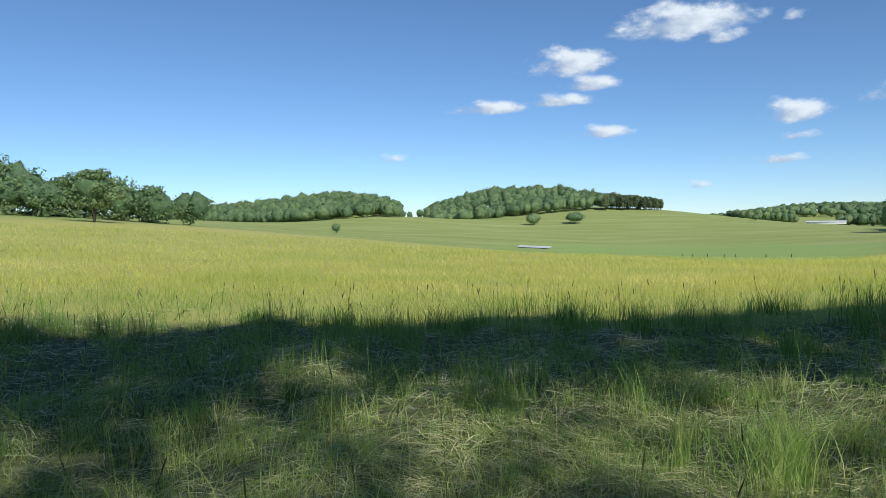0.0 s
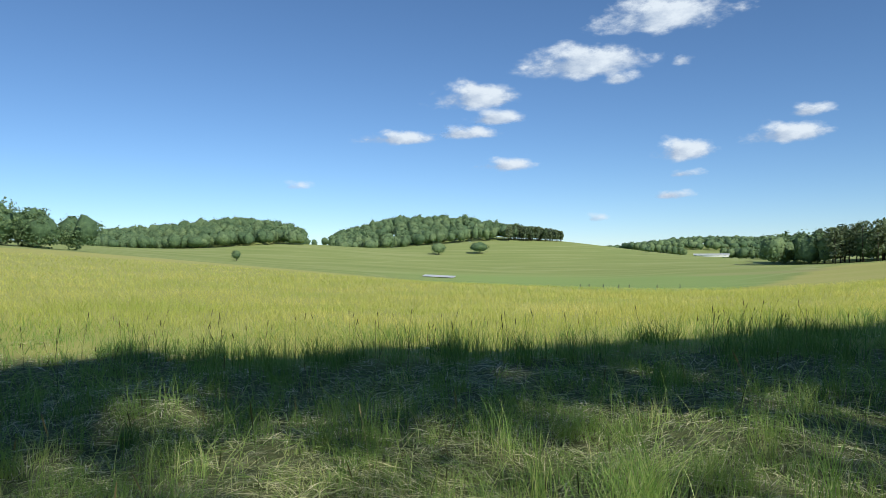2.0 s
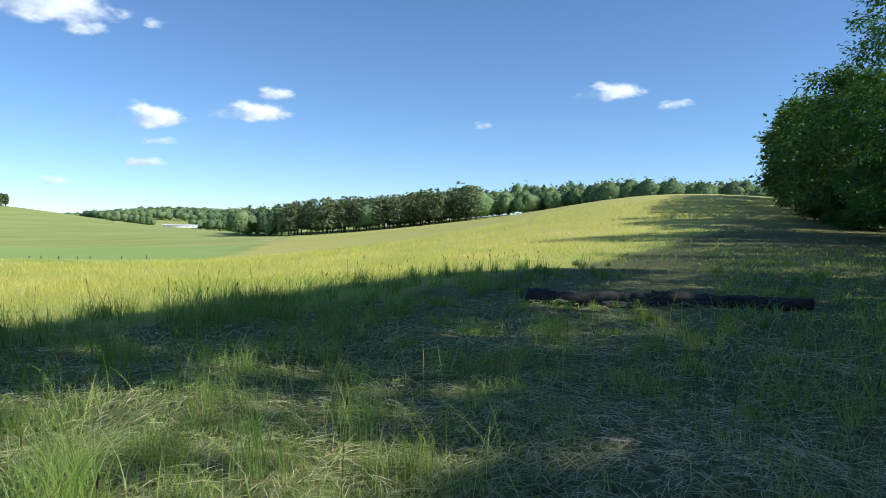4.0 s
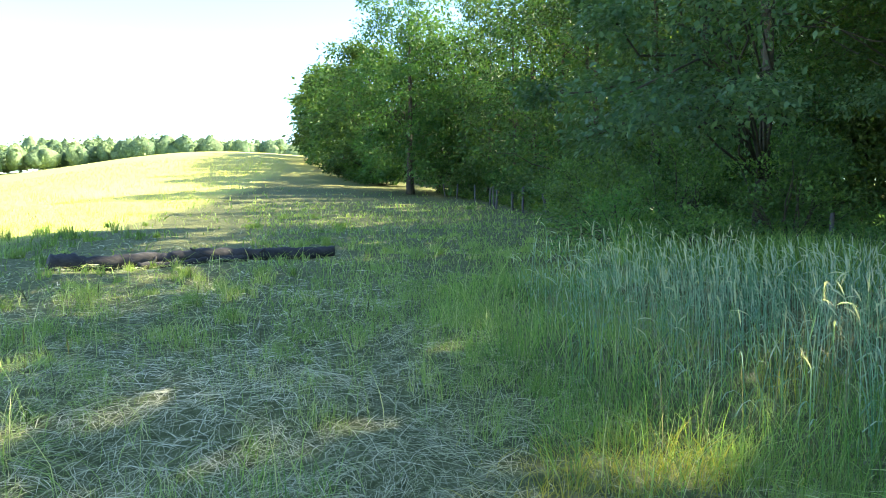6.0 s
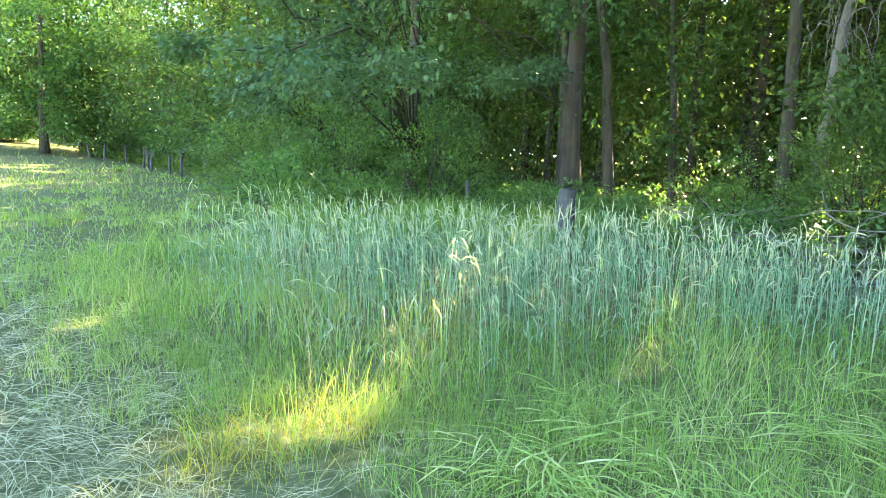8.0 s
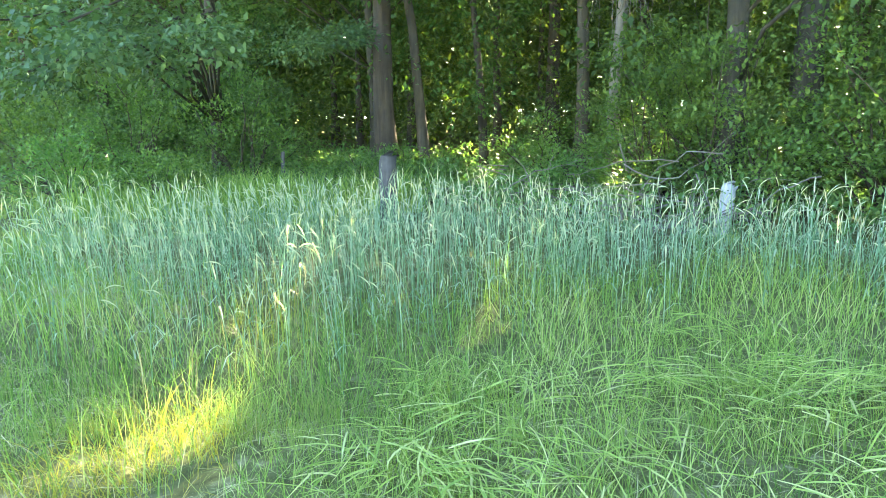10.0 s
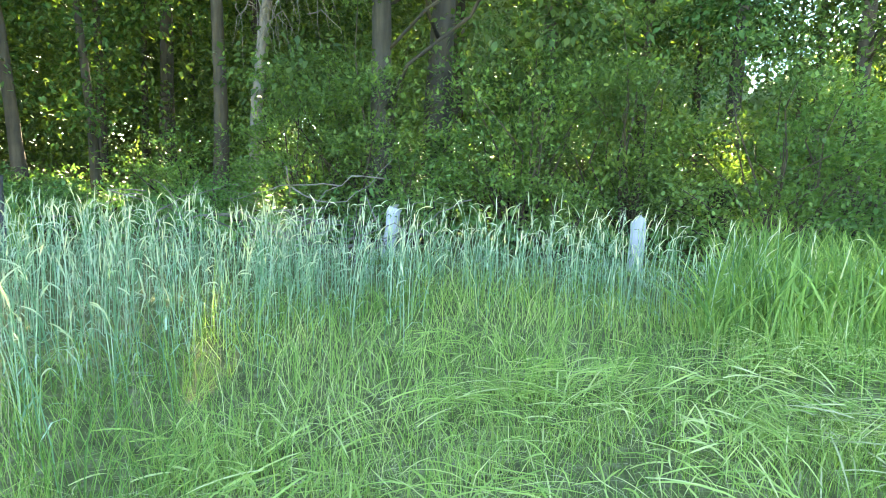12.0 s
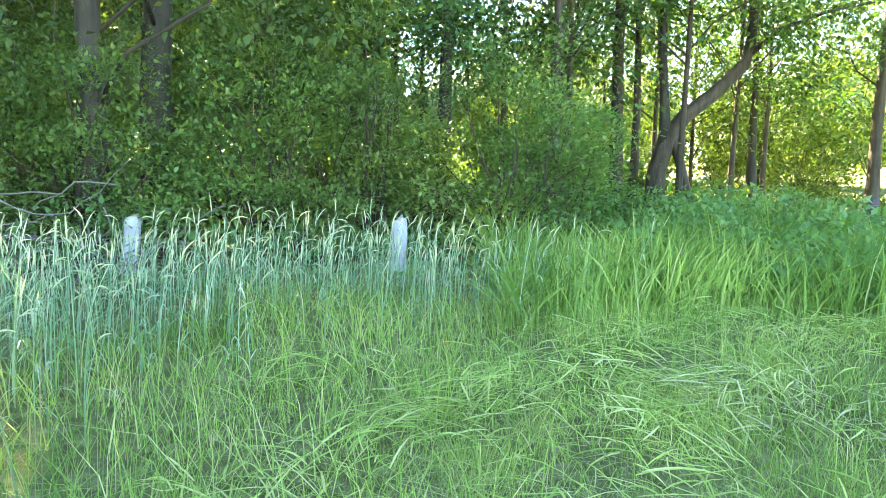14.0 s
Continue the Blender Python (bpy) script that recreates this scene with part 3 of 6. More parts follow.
far_single(-35.7, 160, 12.2, 14.5, "broad round tree with a short trunk alone in the hay field", 0.13)
far_single(-1.8, 415, 9.0, 10.5, "round broadleaf tree alone on a far pasture slope", 0.04)
far_single(1.5, 425, 9.0, 12.0, "spreading broadleaf tree alone on a far pasture slope", 0.04)
far_single(-17.9, 300, 4.2, 4.6, "small rounded tree at the foot of a far slope")
far_single(14.9, 480, 4.5, 5.0, "small dark tree on a far pasture crest")


# ======== far buildings ========
def build_barn():
    x, y = at(19.55, 540)
    ob = tagged(new("barn"), "long low white farm building behind a far crest", "building")
    ob.matrix_world = pose(x, y, float(land(x, y)) + 0.2, 0, 0, -19.5)
    half, deep, wall, ridge = 11.8, 4.0, 1.7, 2.4
    v = [(-half, -deep, 0), (half, -deep, 0), (half, deep, 0), (-half, deep, 0), (-half, -deep, wall), (half, -deep, wall), (half, deep, wall), (-half, deep, wall)]
    part("wall", (v, [[0, 1, 5, 4], [1, 2, 6, 5], [2, 3, 7, 6], [3, 0, 4, 7]]), M_WHITE, ob)
    h = half + 0.4
    v = [(-h, -deep - 0.4, wall - 0.1), (h, -deep - 0.4, wall - 0.1), (h, 0, ridge), (-h, 0, ridge), (h, deep + 0.4, wall - 0.1), (-h, deep + 0.4, wall - 0.1)]
    part("roof", (v, [[0, 1, 2, 3], [3, 2, 4, 5]]), M_WHITE, ob)
    for i in range(5):
        cx = -9 + 4.5 * i
        v = [(cx - 0.8, -deep - 0.05, 0.7), (cx + 0.8, -deep - 0.05, 0.7), (cx + 0.8, -deep - 0.05, 1.4), (cx - 0.8, -deep - 0.05, 1.4)]
        part("window", (v, [[0, 1, 2, 3]]), M_PAD, ob)


def build_pad():
    n = 12
    v = []
    for j in range(n):
        for i in range(n):
            u, w = i / (n - 1), j / (n - 1)
            b, r0 = -3.2 + 2.6 * u + 0.25 * w, 241 + 14 * w
            x, y = at(b, r0)
            v.append((x, y, float(land(x, y)) + 0.25 + 0.25 * w))
    f = [[j * n + i, j * n + i + 1, (j + 1) * n + i + 1, (j + 1) * n + i] for j in range(n - 1) for i in range(n - 1)]
    tagged(thing("concrete_pad", v, f, M_PAD), "pale flat concrete pad in the pasture hollow", "pad")


build_barn()
build_pad()

# ======== the near wood ========
# sun flecks on the ground under gaps in the leaves: x, y, radius
FLECKS = [(3.95, -0.2, 0.12), (3.72, 0.02, 0.09), (4.2, -0.35, 0.08), (5.05, -0.55, 0.1), (5.3, -0.9, 0.08), (16.5, -7.5, 0.5), (17.5, -9, 0.6), (12.6, -7.2, 0.3), (19, -6, 0.6), (16, -10.5, 0.5), (13.2, -5.3, 0.2), (14.8, -8.2, 0.5), (15.6, -8.3, 0.4), (13.8, -8, 0.3), (-1.0, -6.4, 0.12), (-1.4, -6.4, 0.12),
          (17.5, 6.5, 0.2), (19.5, 7.5, 0.25), (36, 10.4, 0.5), (36.5, 11.3, 0.4), (18, 10.4, 0.27), (24, 9.5, 0.33), (30, 12, 0.44), (40, 13, 0.7), (43, 13.2, 0.55), (5.8, -9.6, 0.35), (4.9, -10.6, 0.4), (7, -9.5, 0.4), (9.5, -8.5, 0.5), (2.4, -10.4, 0.3), (6.55, 1.8, 0.13)]
FLECKS += [(-3.1, 9, 0.2), (-2.65, 7.75, 0.14), (-1.8, 5.85, 0.18), (-1.15, 5.7, 0.22), (-0.75, 5.65, 0.22), (0.5, 8.4, 0.24), (0.1, 6.6, 0.24), (2.2, 10.9, 0.36), (2.5, 11, 0.3), (3.6, 8.7, 0.24),
           (0.1, 5.15, 0.26), (0.5, 5.0, 0.28), (0.95, 4.95, 0.3), (1.35, 4.8, 0.28), (2.3, 4.2, 0.24), (2.4, 5.2, 0.18), (2.9, 4.6, 0.14), (3.0, 6.2, 0.1), (2.2, 6.4, 0.18), (3.4, 5.6, 0.1), (1.6, 5.9, 0.2), (0.2, 6.75, 0.26), (0.6, 6.2, 0.2), (-0.85, 4.9, 0.16), (-3.05, 6.05, 0.12), (3.5, 4.3, 0.14), (1.85, 4.4, 0.28), (5.05, 5.5, 0.14), (3.85, 5.3, 0.13), (4.25, 7.5, 0.13), (2.1, 4.2, 0.13), (5.05, 8.55, 0.12), (7.3, 8.4, 0.16)]
r_fleck = np.random.default_rng(31)
FLECKS += [(x, y, rad) for x, y, rad in zip(r_fleck.uniform(-6, 4.5, 75), r_fleck.uniform(6.4, 11.6, 75), r_fleck.uniform(0.02, 0.17, 75))]
# the same higher up, on stems and foliage inside the wood: x, y, height over the ground, radius
GLEAMS = [(14.0, -5.8, 0.9, 0.2), (14.0, -5.9, 1.8, 0.15), (12.2, -7.8, 1.6, 0.3), (16.8, -5.0, 1.6, 0.3), (15.4, -7.4, 3.0, 0.3), (13.5, -10.5, 4.0, 0.4), (9.2, -8.9, 1.2, 0.3), (7.8, -10.4, 2.2, 0.3), (5.0, -11.0, 2.0, 0.3), (11.0, -10.5, 3.0, 0.35), (15.5, -9.5, 3.5, 0.4), (18.0, -7.0, 3.0, 0.35), (3.0, -11.4, 2.2, 0.3)]
FLECK_AT = np.array([(x, y, float(land(x, y)) + 0.15) for x, y, _ in FLECKS] + [(x, y, float(land(x, y)) + h) for x, y, h, _ in GLEAMS])
FLECK_R = np.array([f[-1] for f in FLECKS + GLEAMS])


def lit_gap(p, r, spare=0.0):
    """True for leaves, spare metres long, that stand in one of the gaps through which the sun reaches the ground."""
    gone = np.zeros(len(p), bool)
    for c, rad in zip(FLECK_AT, FLECK_R):
        d = p - c
        s = d @ SUN
        off = np.linalg.norm(d - s[:, None] * SUN, axis=1)
        gone |= (off < rad * r.uniform(0.75, 1.25, len(p)) + 0.36 * spare) & (s > 0)
    return gone


SHADE_X = [-60, -8.4, -3.9, -0.8, 3.3, 8.4, 15, 22, 40, 120]
SHADE_Y = [5.0, 9.4, 11.3, 11.8, 12.8, 15.5, 18.5, 20.3, 27.5, 62]


def treetop(x, y):
    """Height of the wood's uneven roof over a place, from which its shade falls as far as the hay field."""
    x, y = np.asarray(x, float), np.asarray(y, float)
    ux, uy = math.sin(radians(SUN_BEARING)), math.cos(radians(SUN_BEARING))
    s = np.full(np.broadcast(x, y).shape, 20.0)
    for _ in range(25):
        s = (np.interp(x - ux * s, SHADE_X, SHADE_Y) - y) / -uy
    return s * math.tan(radians(SUN_HEIGHT)) + 0.8 * wobble(x, y, 0.9, 4.0) + 0.4 * wobble(x, y, 0.35, 1.0)


def leaves_at(p, size, outward, tone, r, droop=0.35, narrow=0.27):
    """Pointed leaves, each folded along its rib, hanging a little from the places p."""
    n = len(p)
    d = outward + r.normal(0, 0.6, (n, 3))
    d[:, 2] -= droop
    d /= np.linalg.norm(d, axis=1)[:, None] + 1e-9
    up = np.tile([0, 0, 1.0], (n, 1)) + r.normal(0, 0.45, (n, 3))
    side = np.cross(d, up)
    side /= np.linalg.norm(side, axis=1)[:, None] + 1e-9
    face = np.cross(side, d)
    s = np.asarray(size).reshape(-1, 1)
    mid = p + d * s * 0.36 - face * s * 0.06
    verts = np.stack([p, mid + side * s * narrow + face * s * 0.1, p + d * s - face * s * 0.08, mid - side * s * narrow + face * s * 0.1], 1)
    return verts.reshape(-1, 3), np.arange(4 * n).reshape(n, 4), np.repeat(tone, 4)


def bend(a, b, k, sag, r):
    """A slightly crooked way from a to b in k points."""
    s = np.linspace(0, 1, k)[:, None]
    a, b = np.asarray(a, float), np.asarray(b, float)
    p = a + (b - a) * s
    p[:, 2] += sag * np.sin(np.pi * s[:, 0]) * np.linalg.norm(b - a) * 0.12
    p[1:-1] += r.normal(0, 0.025 * np.linalg.norm(b - a) * (6 / k) ** 1.2, (k - 2, 3))
    return p


def build_tree(x, y, height, wide, low, girth, leaves, leaf, label, seed, lean=(0, 0), bark=None, mat=None, clumps=60, clump=0.9, fork=False, reach=None, group="trees of the wood edge", sides=10):
    """A tree: root flare and tapering trunk, limbs, and a crown of leaf clumps from low metres up."""
    r = np.random.default_rng(seed)
    bark, mat = bark or M_BARK, mat or M_LEAF
    z0 = float(land(x, y))
    base = np.array([x, y, z0])
    ob = tagged(new("tree"), label, "tree", group)
    ob.location = base
    k = 9
    s = np.linspace(0, 1, k)
    stem = np.stack([lean[0] * s ** 1.3 * height * 0.8, lean[1] * s ** 1.3 * height * 0.8, s * height * 0.86], 1)
    stem[1:, :2] += np.cumsum(r.normal(0, 0.02 * height / k, (k - 1, 2)), 0)
    stem[0, 2] = -0.25
    rad = girth * (1 - 0.86 * s) * np.where(s == 0, 1.45, 1.0)
    rad[1] *= 1.04
    fine = np.linspace(0, 1, 22)
    smooth_stem = np.stack([np.interp(fine, s, stem[:, i]) for i in range(3)], 1)
    part("trunk", tube(smooth_stem, np.interp(fine, s, rad), sides, 0.05, seed), bark, ob, smooth=True)
    # clump places: fuller near the outside of the crown
    h = low + (height - low) * r.beta(1.15, 1.3, clumps)
    u = (h - low) / (height - low)
    spread = wide * np.sqrt(np.clip(1 - (2 * u - 0.85) ** 2 * 0.62, 0.06, 1)) * r.uniform(0.9, 1.12, clumps)
    a = r.uniform(0, 2 * np.pi, clumps)
    d = spread * np.sqrt(r.uniform(0.22, 1.0, clumps))
    axis = np.stack([np.interp(h, stem[:, 2], stem[:, i]) for i in range(2)], 1)
    spot = np.stack([axis[:, 0] + d * np.cos(a), axis[:, 1] + d * np.sin(a), h], 1)
    if reach is not None:
        spot = np.concatenate([spot, np.asarray(reach, float) - base])
    n = len(spot)
    order = np.argsort(-np.hypot(spot[:, 0], spot[:, 1]))
    chosen = list(order[: min(12, n)]) + list(range(clumps, n, 4))
    for i in dict.fromkeys(chosen):
        foot_z = max(0.8 * low, spot[i, 2] - r.uniform(0.25, 0.55) * np.hypot(*spot[i, :2]) - 0.3)
        foot = np.array([np.interp(foot_z, stem[:, 2], stem[:, 0]), np.interp(foot_z, stem[:, 2], stem[:, 1]), foot_z])
        thick = max(0.025, 0.2 * np.interp(foot_z, stem[:, 2], rad))
        part("limb", tube(bend(foot, spot[i], 6, 1.0, r), np.linspace(thick, 0.012, 6), 5), bark, ob, smooth=True)
    if fork:
        top = stem[3] + np.array([0.9, 0.5, height * 0.4])
        part("limb", tube(bend(stem[2], top, 7, 0.3, r), np.linspace(girth * 0.62, girth * 0.2, 7), 8), bark, ob, smooth=True)
    per = max(4, leaves // n)
    size = clump * (0.72 if math.hypot(x, y) < 24 else 1.0) * r.uniform(0.65, 1.35, n)
    p = spot[:, None] + np.clip(r.normal(0, 1, (n, per, 3)), -1.7, 1.7) * size[:, None, None] * np.array([0.62, 0.62, 0.36])
    out = p - spot[:, None]
    out[..., :2] += spot[:, None, :2] * 0.08
    p, out = p.reshape(-1, 3), out.reshape(-1, 3)
    out /= np.linalg.norm(out, axis=1)[:, None] + 1e-9
    tone = np.clip(np.repeat(r.uniform(0.15, 0.85, n), per) + r.normal(0, 0.2, n * per), 0, 1)
    q = p + base
    keep = ~lit_gap(q, r, np.where((p[:, 2] > 8) & (math.hypot(x, y) < 24), 1.75, 1.0) * leaf) & (p[:, 2] > 0.15) & ((q[:, 2] < treetop(q[:, 0], q[:, 1])) | (q[:, 0] > 42))
    size = leaf * r.uniform(0.6, 1.25, len(p))
    if math.hypot(x, y) < 24:
        # high up, few large sprays instead of single leaves
        high = p[:, 2] > 8
        keep &= ~high | (r.random(len(p)) < 0.34)
        size = np.where(high, size * 1.75, size)
    p, out, tone, size = p[keep], out[keep], tone[keep], size[keep]
    part("crown", leaves_at(p, size, out, tone, r), mat, ob)
    return ob


G = "tall broadleaf tree at the edge of the wood"
# trees whose stems show beside the tall grass: x, y, height, crown radius, lowest leaves, stem radius, leaves, leaf length
build_tree(14.1, -5.85, 21, 4.8, 4.2, 0.22, 13000, 0.16, "big forked tree with sunlit bark behind the corner post", 1, (-0.02, 0.01), M_BROWNBARK, fork=True, clumps=80)
build_tree(14.0, -6.75, 16, 3.2, 3.8, 0.12, 6000, 0.16, "slender leaning tree in the shady wood", 2, (0.06, 0.15), M_BARK)
build_tree(14.55, -8.6, 15, 3.2, 3.4, 0.1, 6000, 0.16, "slender crooked tree in the shady wood", 3, (0.04, 0.1), M_BARK)
build_tree(11.05, -8.6, 20, 4.2, 3.4, 0.13, 11000, 0.14, "dark slim tree behind the brush", 4, (-0.03, 0.0), M_BARK, clumps=80)
build_tree(7.52, -8.5, 20, 4.2, 2.2, 0.18, 13000, 0.14, "grey-barked tree with leafy low branches", 5, (0.0, 0.0), M_GREYBARK, clumps=80)
build_tree(7.05, -9.7, 19, 3.8, 1.7, 0.24, 14000, 0.13, "leafy tree with low branches behind the fence", 6, (0.0, -0.02), M_GREYBARK, clumps=80)
build_tree(5.0, -15.2, 20, 3.6, 2.6, 0.13, 7000, 0.16, "slim dark tree in the wood", 7, (0, 0), M_BARK)
build_tree(6.62, -13.3, 21, 3.6, 2.2, 0.19, 9000, 0.16, "dark straight tree in the wood", 8, (0.01, 0), M_BARK)
build_tree(2.92, -13.2, 20, 3.8, 1.8, 0.15, 14000, 0.13, "grey straight tree with leafy side branches", 9, (0, 0.0), M_GREYBARK, clumps=80)
build_tree(1.0, -11.4, 19, 1.9, 1.3, 0.12, 9000, 0.13, "young leafy tree at the edge of the wood", 10, (0, 0.02), M_BARK, clumps=80)
build_tree(-1.31, -16.8, 19, 3.2, 4.4, 0.17, 9000, 0.17, "tall dark stem at the end of the wood", 11, (0, 0), M_BARK)
build_tree(-1.88, -17.2, 17, 3.0, 4.2, 0.11, 6000, 0.17, "tall slim dark stem at the end of the wood", 12, (0, 0), M_BARK)
build_tree(-7.4, -23.2, 14, 2.6, 6.5, 0.16, 2000, 0.17, "pale slim tree standing in light undergrowth", 13, (0, 0), M_GREYBARK)
build_tree(-7.95, -17.2, 17, 4.0, 3.6, 0.15, 7000, 0.17, "dark tree with a low leafy branch", 14, (0, 0), M_BARK)


def build_leaning_tree():
    """A stem that leans far over, with a second one beside it."""
    r = np.random.default_rng(31)
    x, y = -1.72, -14.9
    ob = tagged(new("tree"), "old tree leaning far over at the wood's end", "tree", "trees of the wood edge")
    ob.location = (x, y, float(land(x, y)))
    way = np.array([(-0.2, -0.6, -0.2), (-0.24, -0.6, 0.8), (-0.27, -0.65, 1.3), (-0.5, -0.75, 2.05), (-0.9, -0.85, 2.6), (-1.6, -1.0, 3.15), (-2.3, -1.1, 3.85), (-2.45, -1.15, 4.4), (-2.5, -1.2, 5.6), (-2.8, -1.2, 8.0)])
    part("trunk", tube(way, [0.28, 0.24, 0.22, 0.2, 0.18, 0.16, 0.15, 0.13, 0.1, 0.04], 9, 0.06, 3), M_BARK, ob, smooth=True)
    part("limb", tube([(-0.6, -0.78, 2.2), (-0.8, -0.7, 1.6), (-1.0, -0.6, 0.8), (-1.15, -0.6, -0.2)], [0.14, 0.12, 0.11, 0.12], 7, 0.06), M_BARK, ob, smooth=True)
    part("limb", tube([(-0.45, -0.7, 1.9), (-0.4, -0.7, 2.8), (-0.3, -0.7, 4.0), (-0.2, -0.6, 7.0)], [0.15, 0.12, 0.1, 0.05], 7, 0.06), M_GREYBARK, ob, smooth=True)
    part("limb", tube([(-2.35, -1.1, 4.0), (-3.0, -1.0, 4.6), (-4.0, -0.9, 5.0), (-5.0, -0.8, 5.2)], [0.08, 0.06, 0.04, 0.02], 6, 0.06), M_BARK, ob, smooth=True)
    spot = np.array([(-3.4, 0.3, 4.2), (-4.4, 0.6, 4.3), (-5.4, 0.7, 4.2), (-2.6, 0, 6.0), (-2.2, 0.4, 7.2), (-2.9, 0, 8.2), (0.4, 0, 6.5), (0.6, 0.2, 7.4), (-1.2, 0.1, 7.6), (-3.8, 0.2, 6.4), (1.4, 0.2, 5.6), (-3.0, 0.2, 5.0)])
    p = (spot[:, None] + r.normal(0, 1, (len(spot), 330, 3)) * np.array([0.75, 0.7, 0.35])).reshape(-1, 3)
    tone = r.uniform(0.2, 1.0, len(p))
    part("crown", leaves_at(p, r.uniform(0.08, 0.17, len(p)), r.normal(0, 0.4, p.shape), tone, r), M_LEAF, ob)


build_leaning_tree()

# the wide linden whose branches hang out over the fence
r_l = np.random.default_rng(77)
OUT = np.array([(10.3 + r_l.normal(0, 1.4), -1.6 + 0.1 * i + r_l.normal(0, 0.6), 2.3 + 0.33 * (i % 12) + r_l.normal(0, 0.25)) for i in range(26)])
build_tree(15.6, -2.6, 15, 4.4, 1.9, 0.14, 52000, 0.1, "linden with large drooping leaves hanging over the fence", 15, (-0.04, 0.0), M_BARK, M_BROAD, 80, 0.62, reach=OUT)

# the row of trees along the field, further on
r_row = np.random.default_rng(5)
ROW = np.concatenate([np.arange(17.5, 44, 4.2), np.arange(46, 138, 5.2)])
for i, fx in enumerate(ROW):
    x = fx + r_row.normal(0, 0.7)
    y = float(fence(x)) - (3.4 if x < 60 else 2.2) - r_row.uniform(0, 1.6)
    far_off = np.hypot(x, y)
    n = int(np.interp(far_off, [15, 40, 65, 90, 130], [15000, 10500, 7000, 4000, 1800]))
    size = float(np.interp(far_off, [15, 40, 65, 90, 130], [0.13, 0.22, 0.37, 0.55, 0.9]))
    build_tree(x, y, r_row.uniform(12.5, 16) + float(np.interp(x, [32, 48, 80, 100], [0, 1.5, 1.5, 1])), 4.8, r_row.uniform(0.7, 1.8), r_row.uniform(0.14, 0.24), n, size,
               "leafy tree of the hedge-like wood edge along the field", 100 + i, (r_row.normal(0, 0.02), r_row.uniform(0.0, 0.04)), M_BARK, None, 70, 1.15)
build_tree(59.5, 17.6, 18.5, 5.2, 1.0, 0.3, 18000, 0.34, "tall tree spreading out from the wood over the field", 160, (0.0, 0.01), M_BARK, None, 110, 1.1)

build_tree(75.0, 26.6, 16, 5.0, 1.0, 0.3, 9000, 0.45, "tall tree at the corner of the wood edge", 161, (0.0, 0.01), M_BARK, None, 80, 1.1)
build_tree(65.0, 16.2, 17, 4.8, 1.2, 0.3, 9000, 0.4, "tall leafy tree with pale trunk at the wood edge", 162, (0.0, 0.02), M_GREYBARK, None, 80, 1.1)

# light young trees at the far side of the clearing
for i, (x, y, h) in enumerate([(-3.2, -27.5, 9.5), (-6.0, -25.5, 8.5), (-9.4, -27.5, 10.5), (-12.0, -24.5, 9), (-14.8, -27.0, 10), (-0.4, -29.5, 10), (-4.6, -32, 13), (-8.0, -31.5, 13.5), (-11.2, -32.5, 14), (-1.8, -33.5, 13), (-14.0, -32, 13.5), (-17.2, -31, 13)]):
    build_tree(x, y, h, 2.6, 1.4, 0.09, 4200, 0.2, "slender sunlit young tree at the edge of the clearing", 240 + i, (0, 0.02), M_BARK, M_HERB, 50, 0.8, group="young trees of the clearing")

for i, (x, y, h) in enumerate([(-5.2, -19.5, 14), (-3.4, -21.2, 15), (-7.0, -21.5, 14), (1.6, -15.6, 14), (4.2, -17.8, 15), (0.4, -13.6, 12), (-2.4, -15.0, 12), (3.7, -21.2, 13), (5.4, -24.5, 15), (2.2, -25.0, 14)]):
    build_tree(x, y, h, 3.0, 3.3, 0.085, 6000, 0.17, "slim dark tree at the sunny end of the wood", 260 + i, (0, 0.02), M_BARK, M_LEAF, 60, 0.8)

# the edge goes on behind the place where one stands
for i, (x, y, h) in enumerate([(-6.2, -11.6, 15), (-8.5, -12.2, 17), (-13.5, -14.6, 17), (-17.5, -15.5, 18), (-22, -17.0, 17), (-27, -18.4, 18)]):
    build_tree(x, y, h + 4, 4.8, 5.2, 0.2, 2600, 0.4, G, 200 + i, (0, 0.02))

# trees deeper in the wood
r_in = np.random.default_rng(9)
count = 0
for fx in np.arange(7, 60, 5.0):
    for deep in (8.5, 14.0, 20.0):
        x, y = fx + deep * 0.42 + r_in.normal(0, 1.3), float(fence(fx)) - deep + r_in.normal(0, 1.2)
        if fx < 9 and deep > 10:
            continue
        build_tree(x, y, r_in.uniform(14, 19), 4.0, r_in.uniform(2.5, 5.5), r_in.uniform(0.12, 0.24), 2600, 0.27, "tree standing deep in the shady wood", 300 + count, (r_in.normal(0, 0.03), r_in.normal(0, 0.03)), None, M_INNER, 40, 1.3, group="trees inside the wood", sides=8)
        count += 1


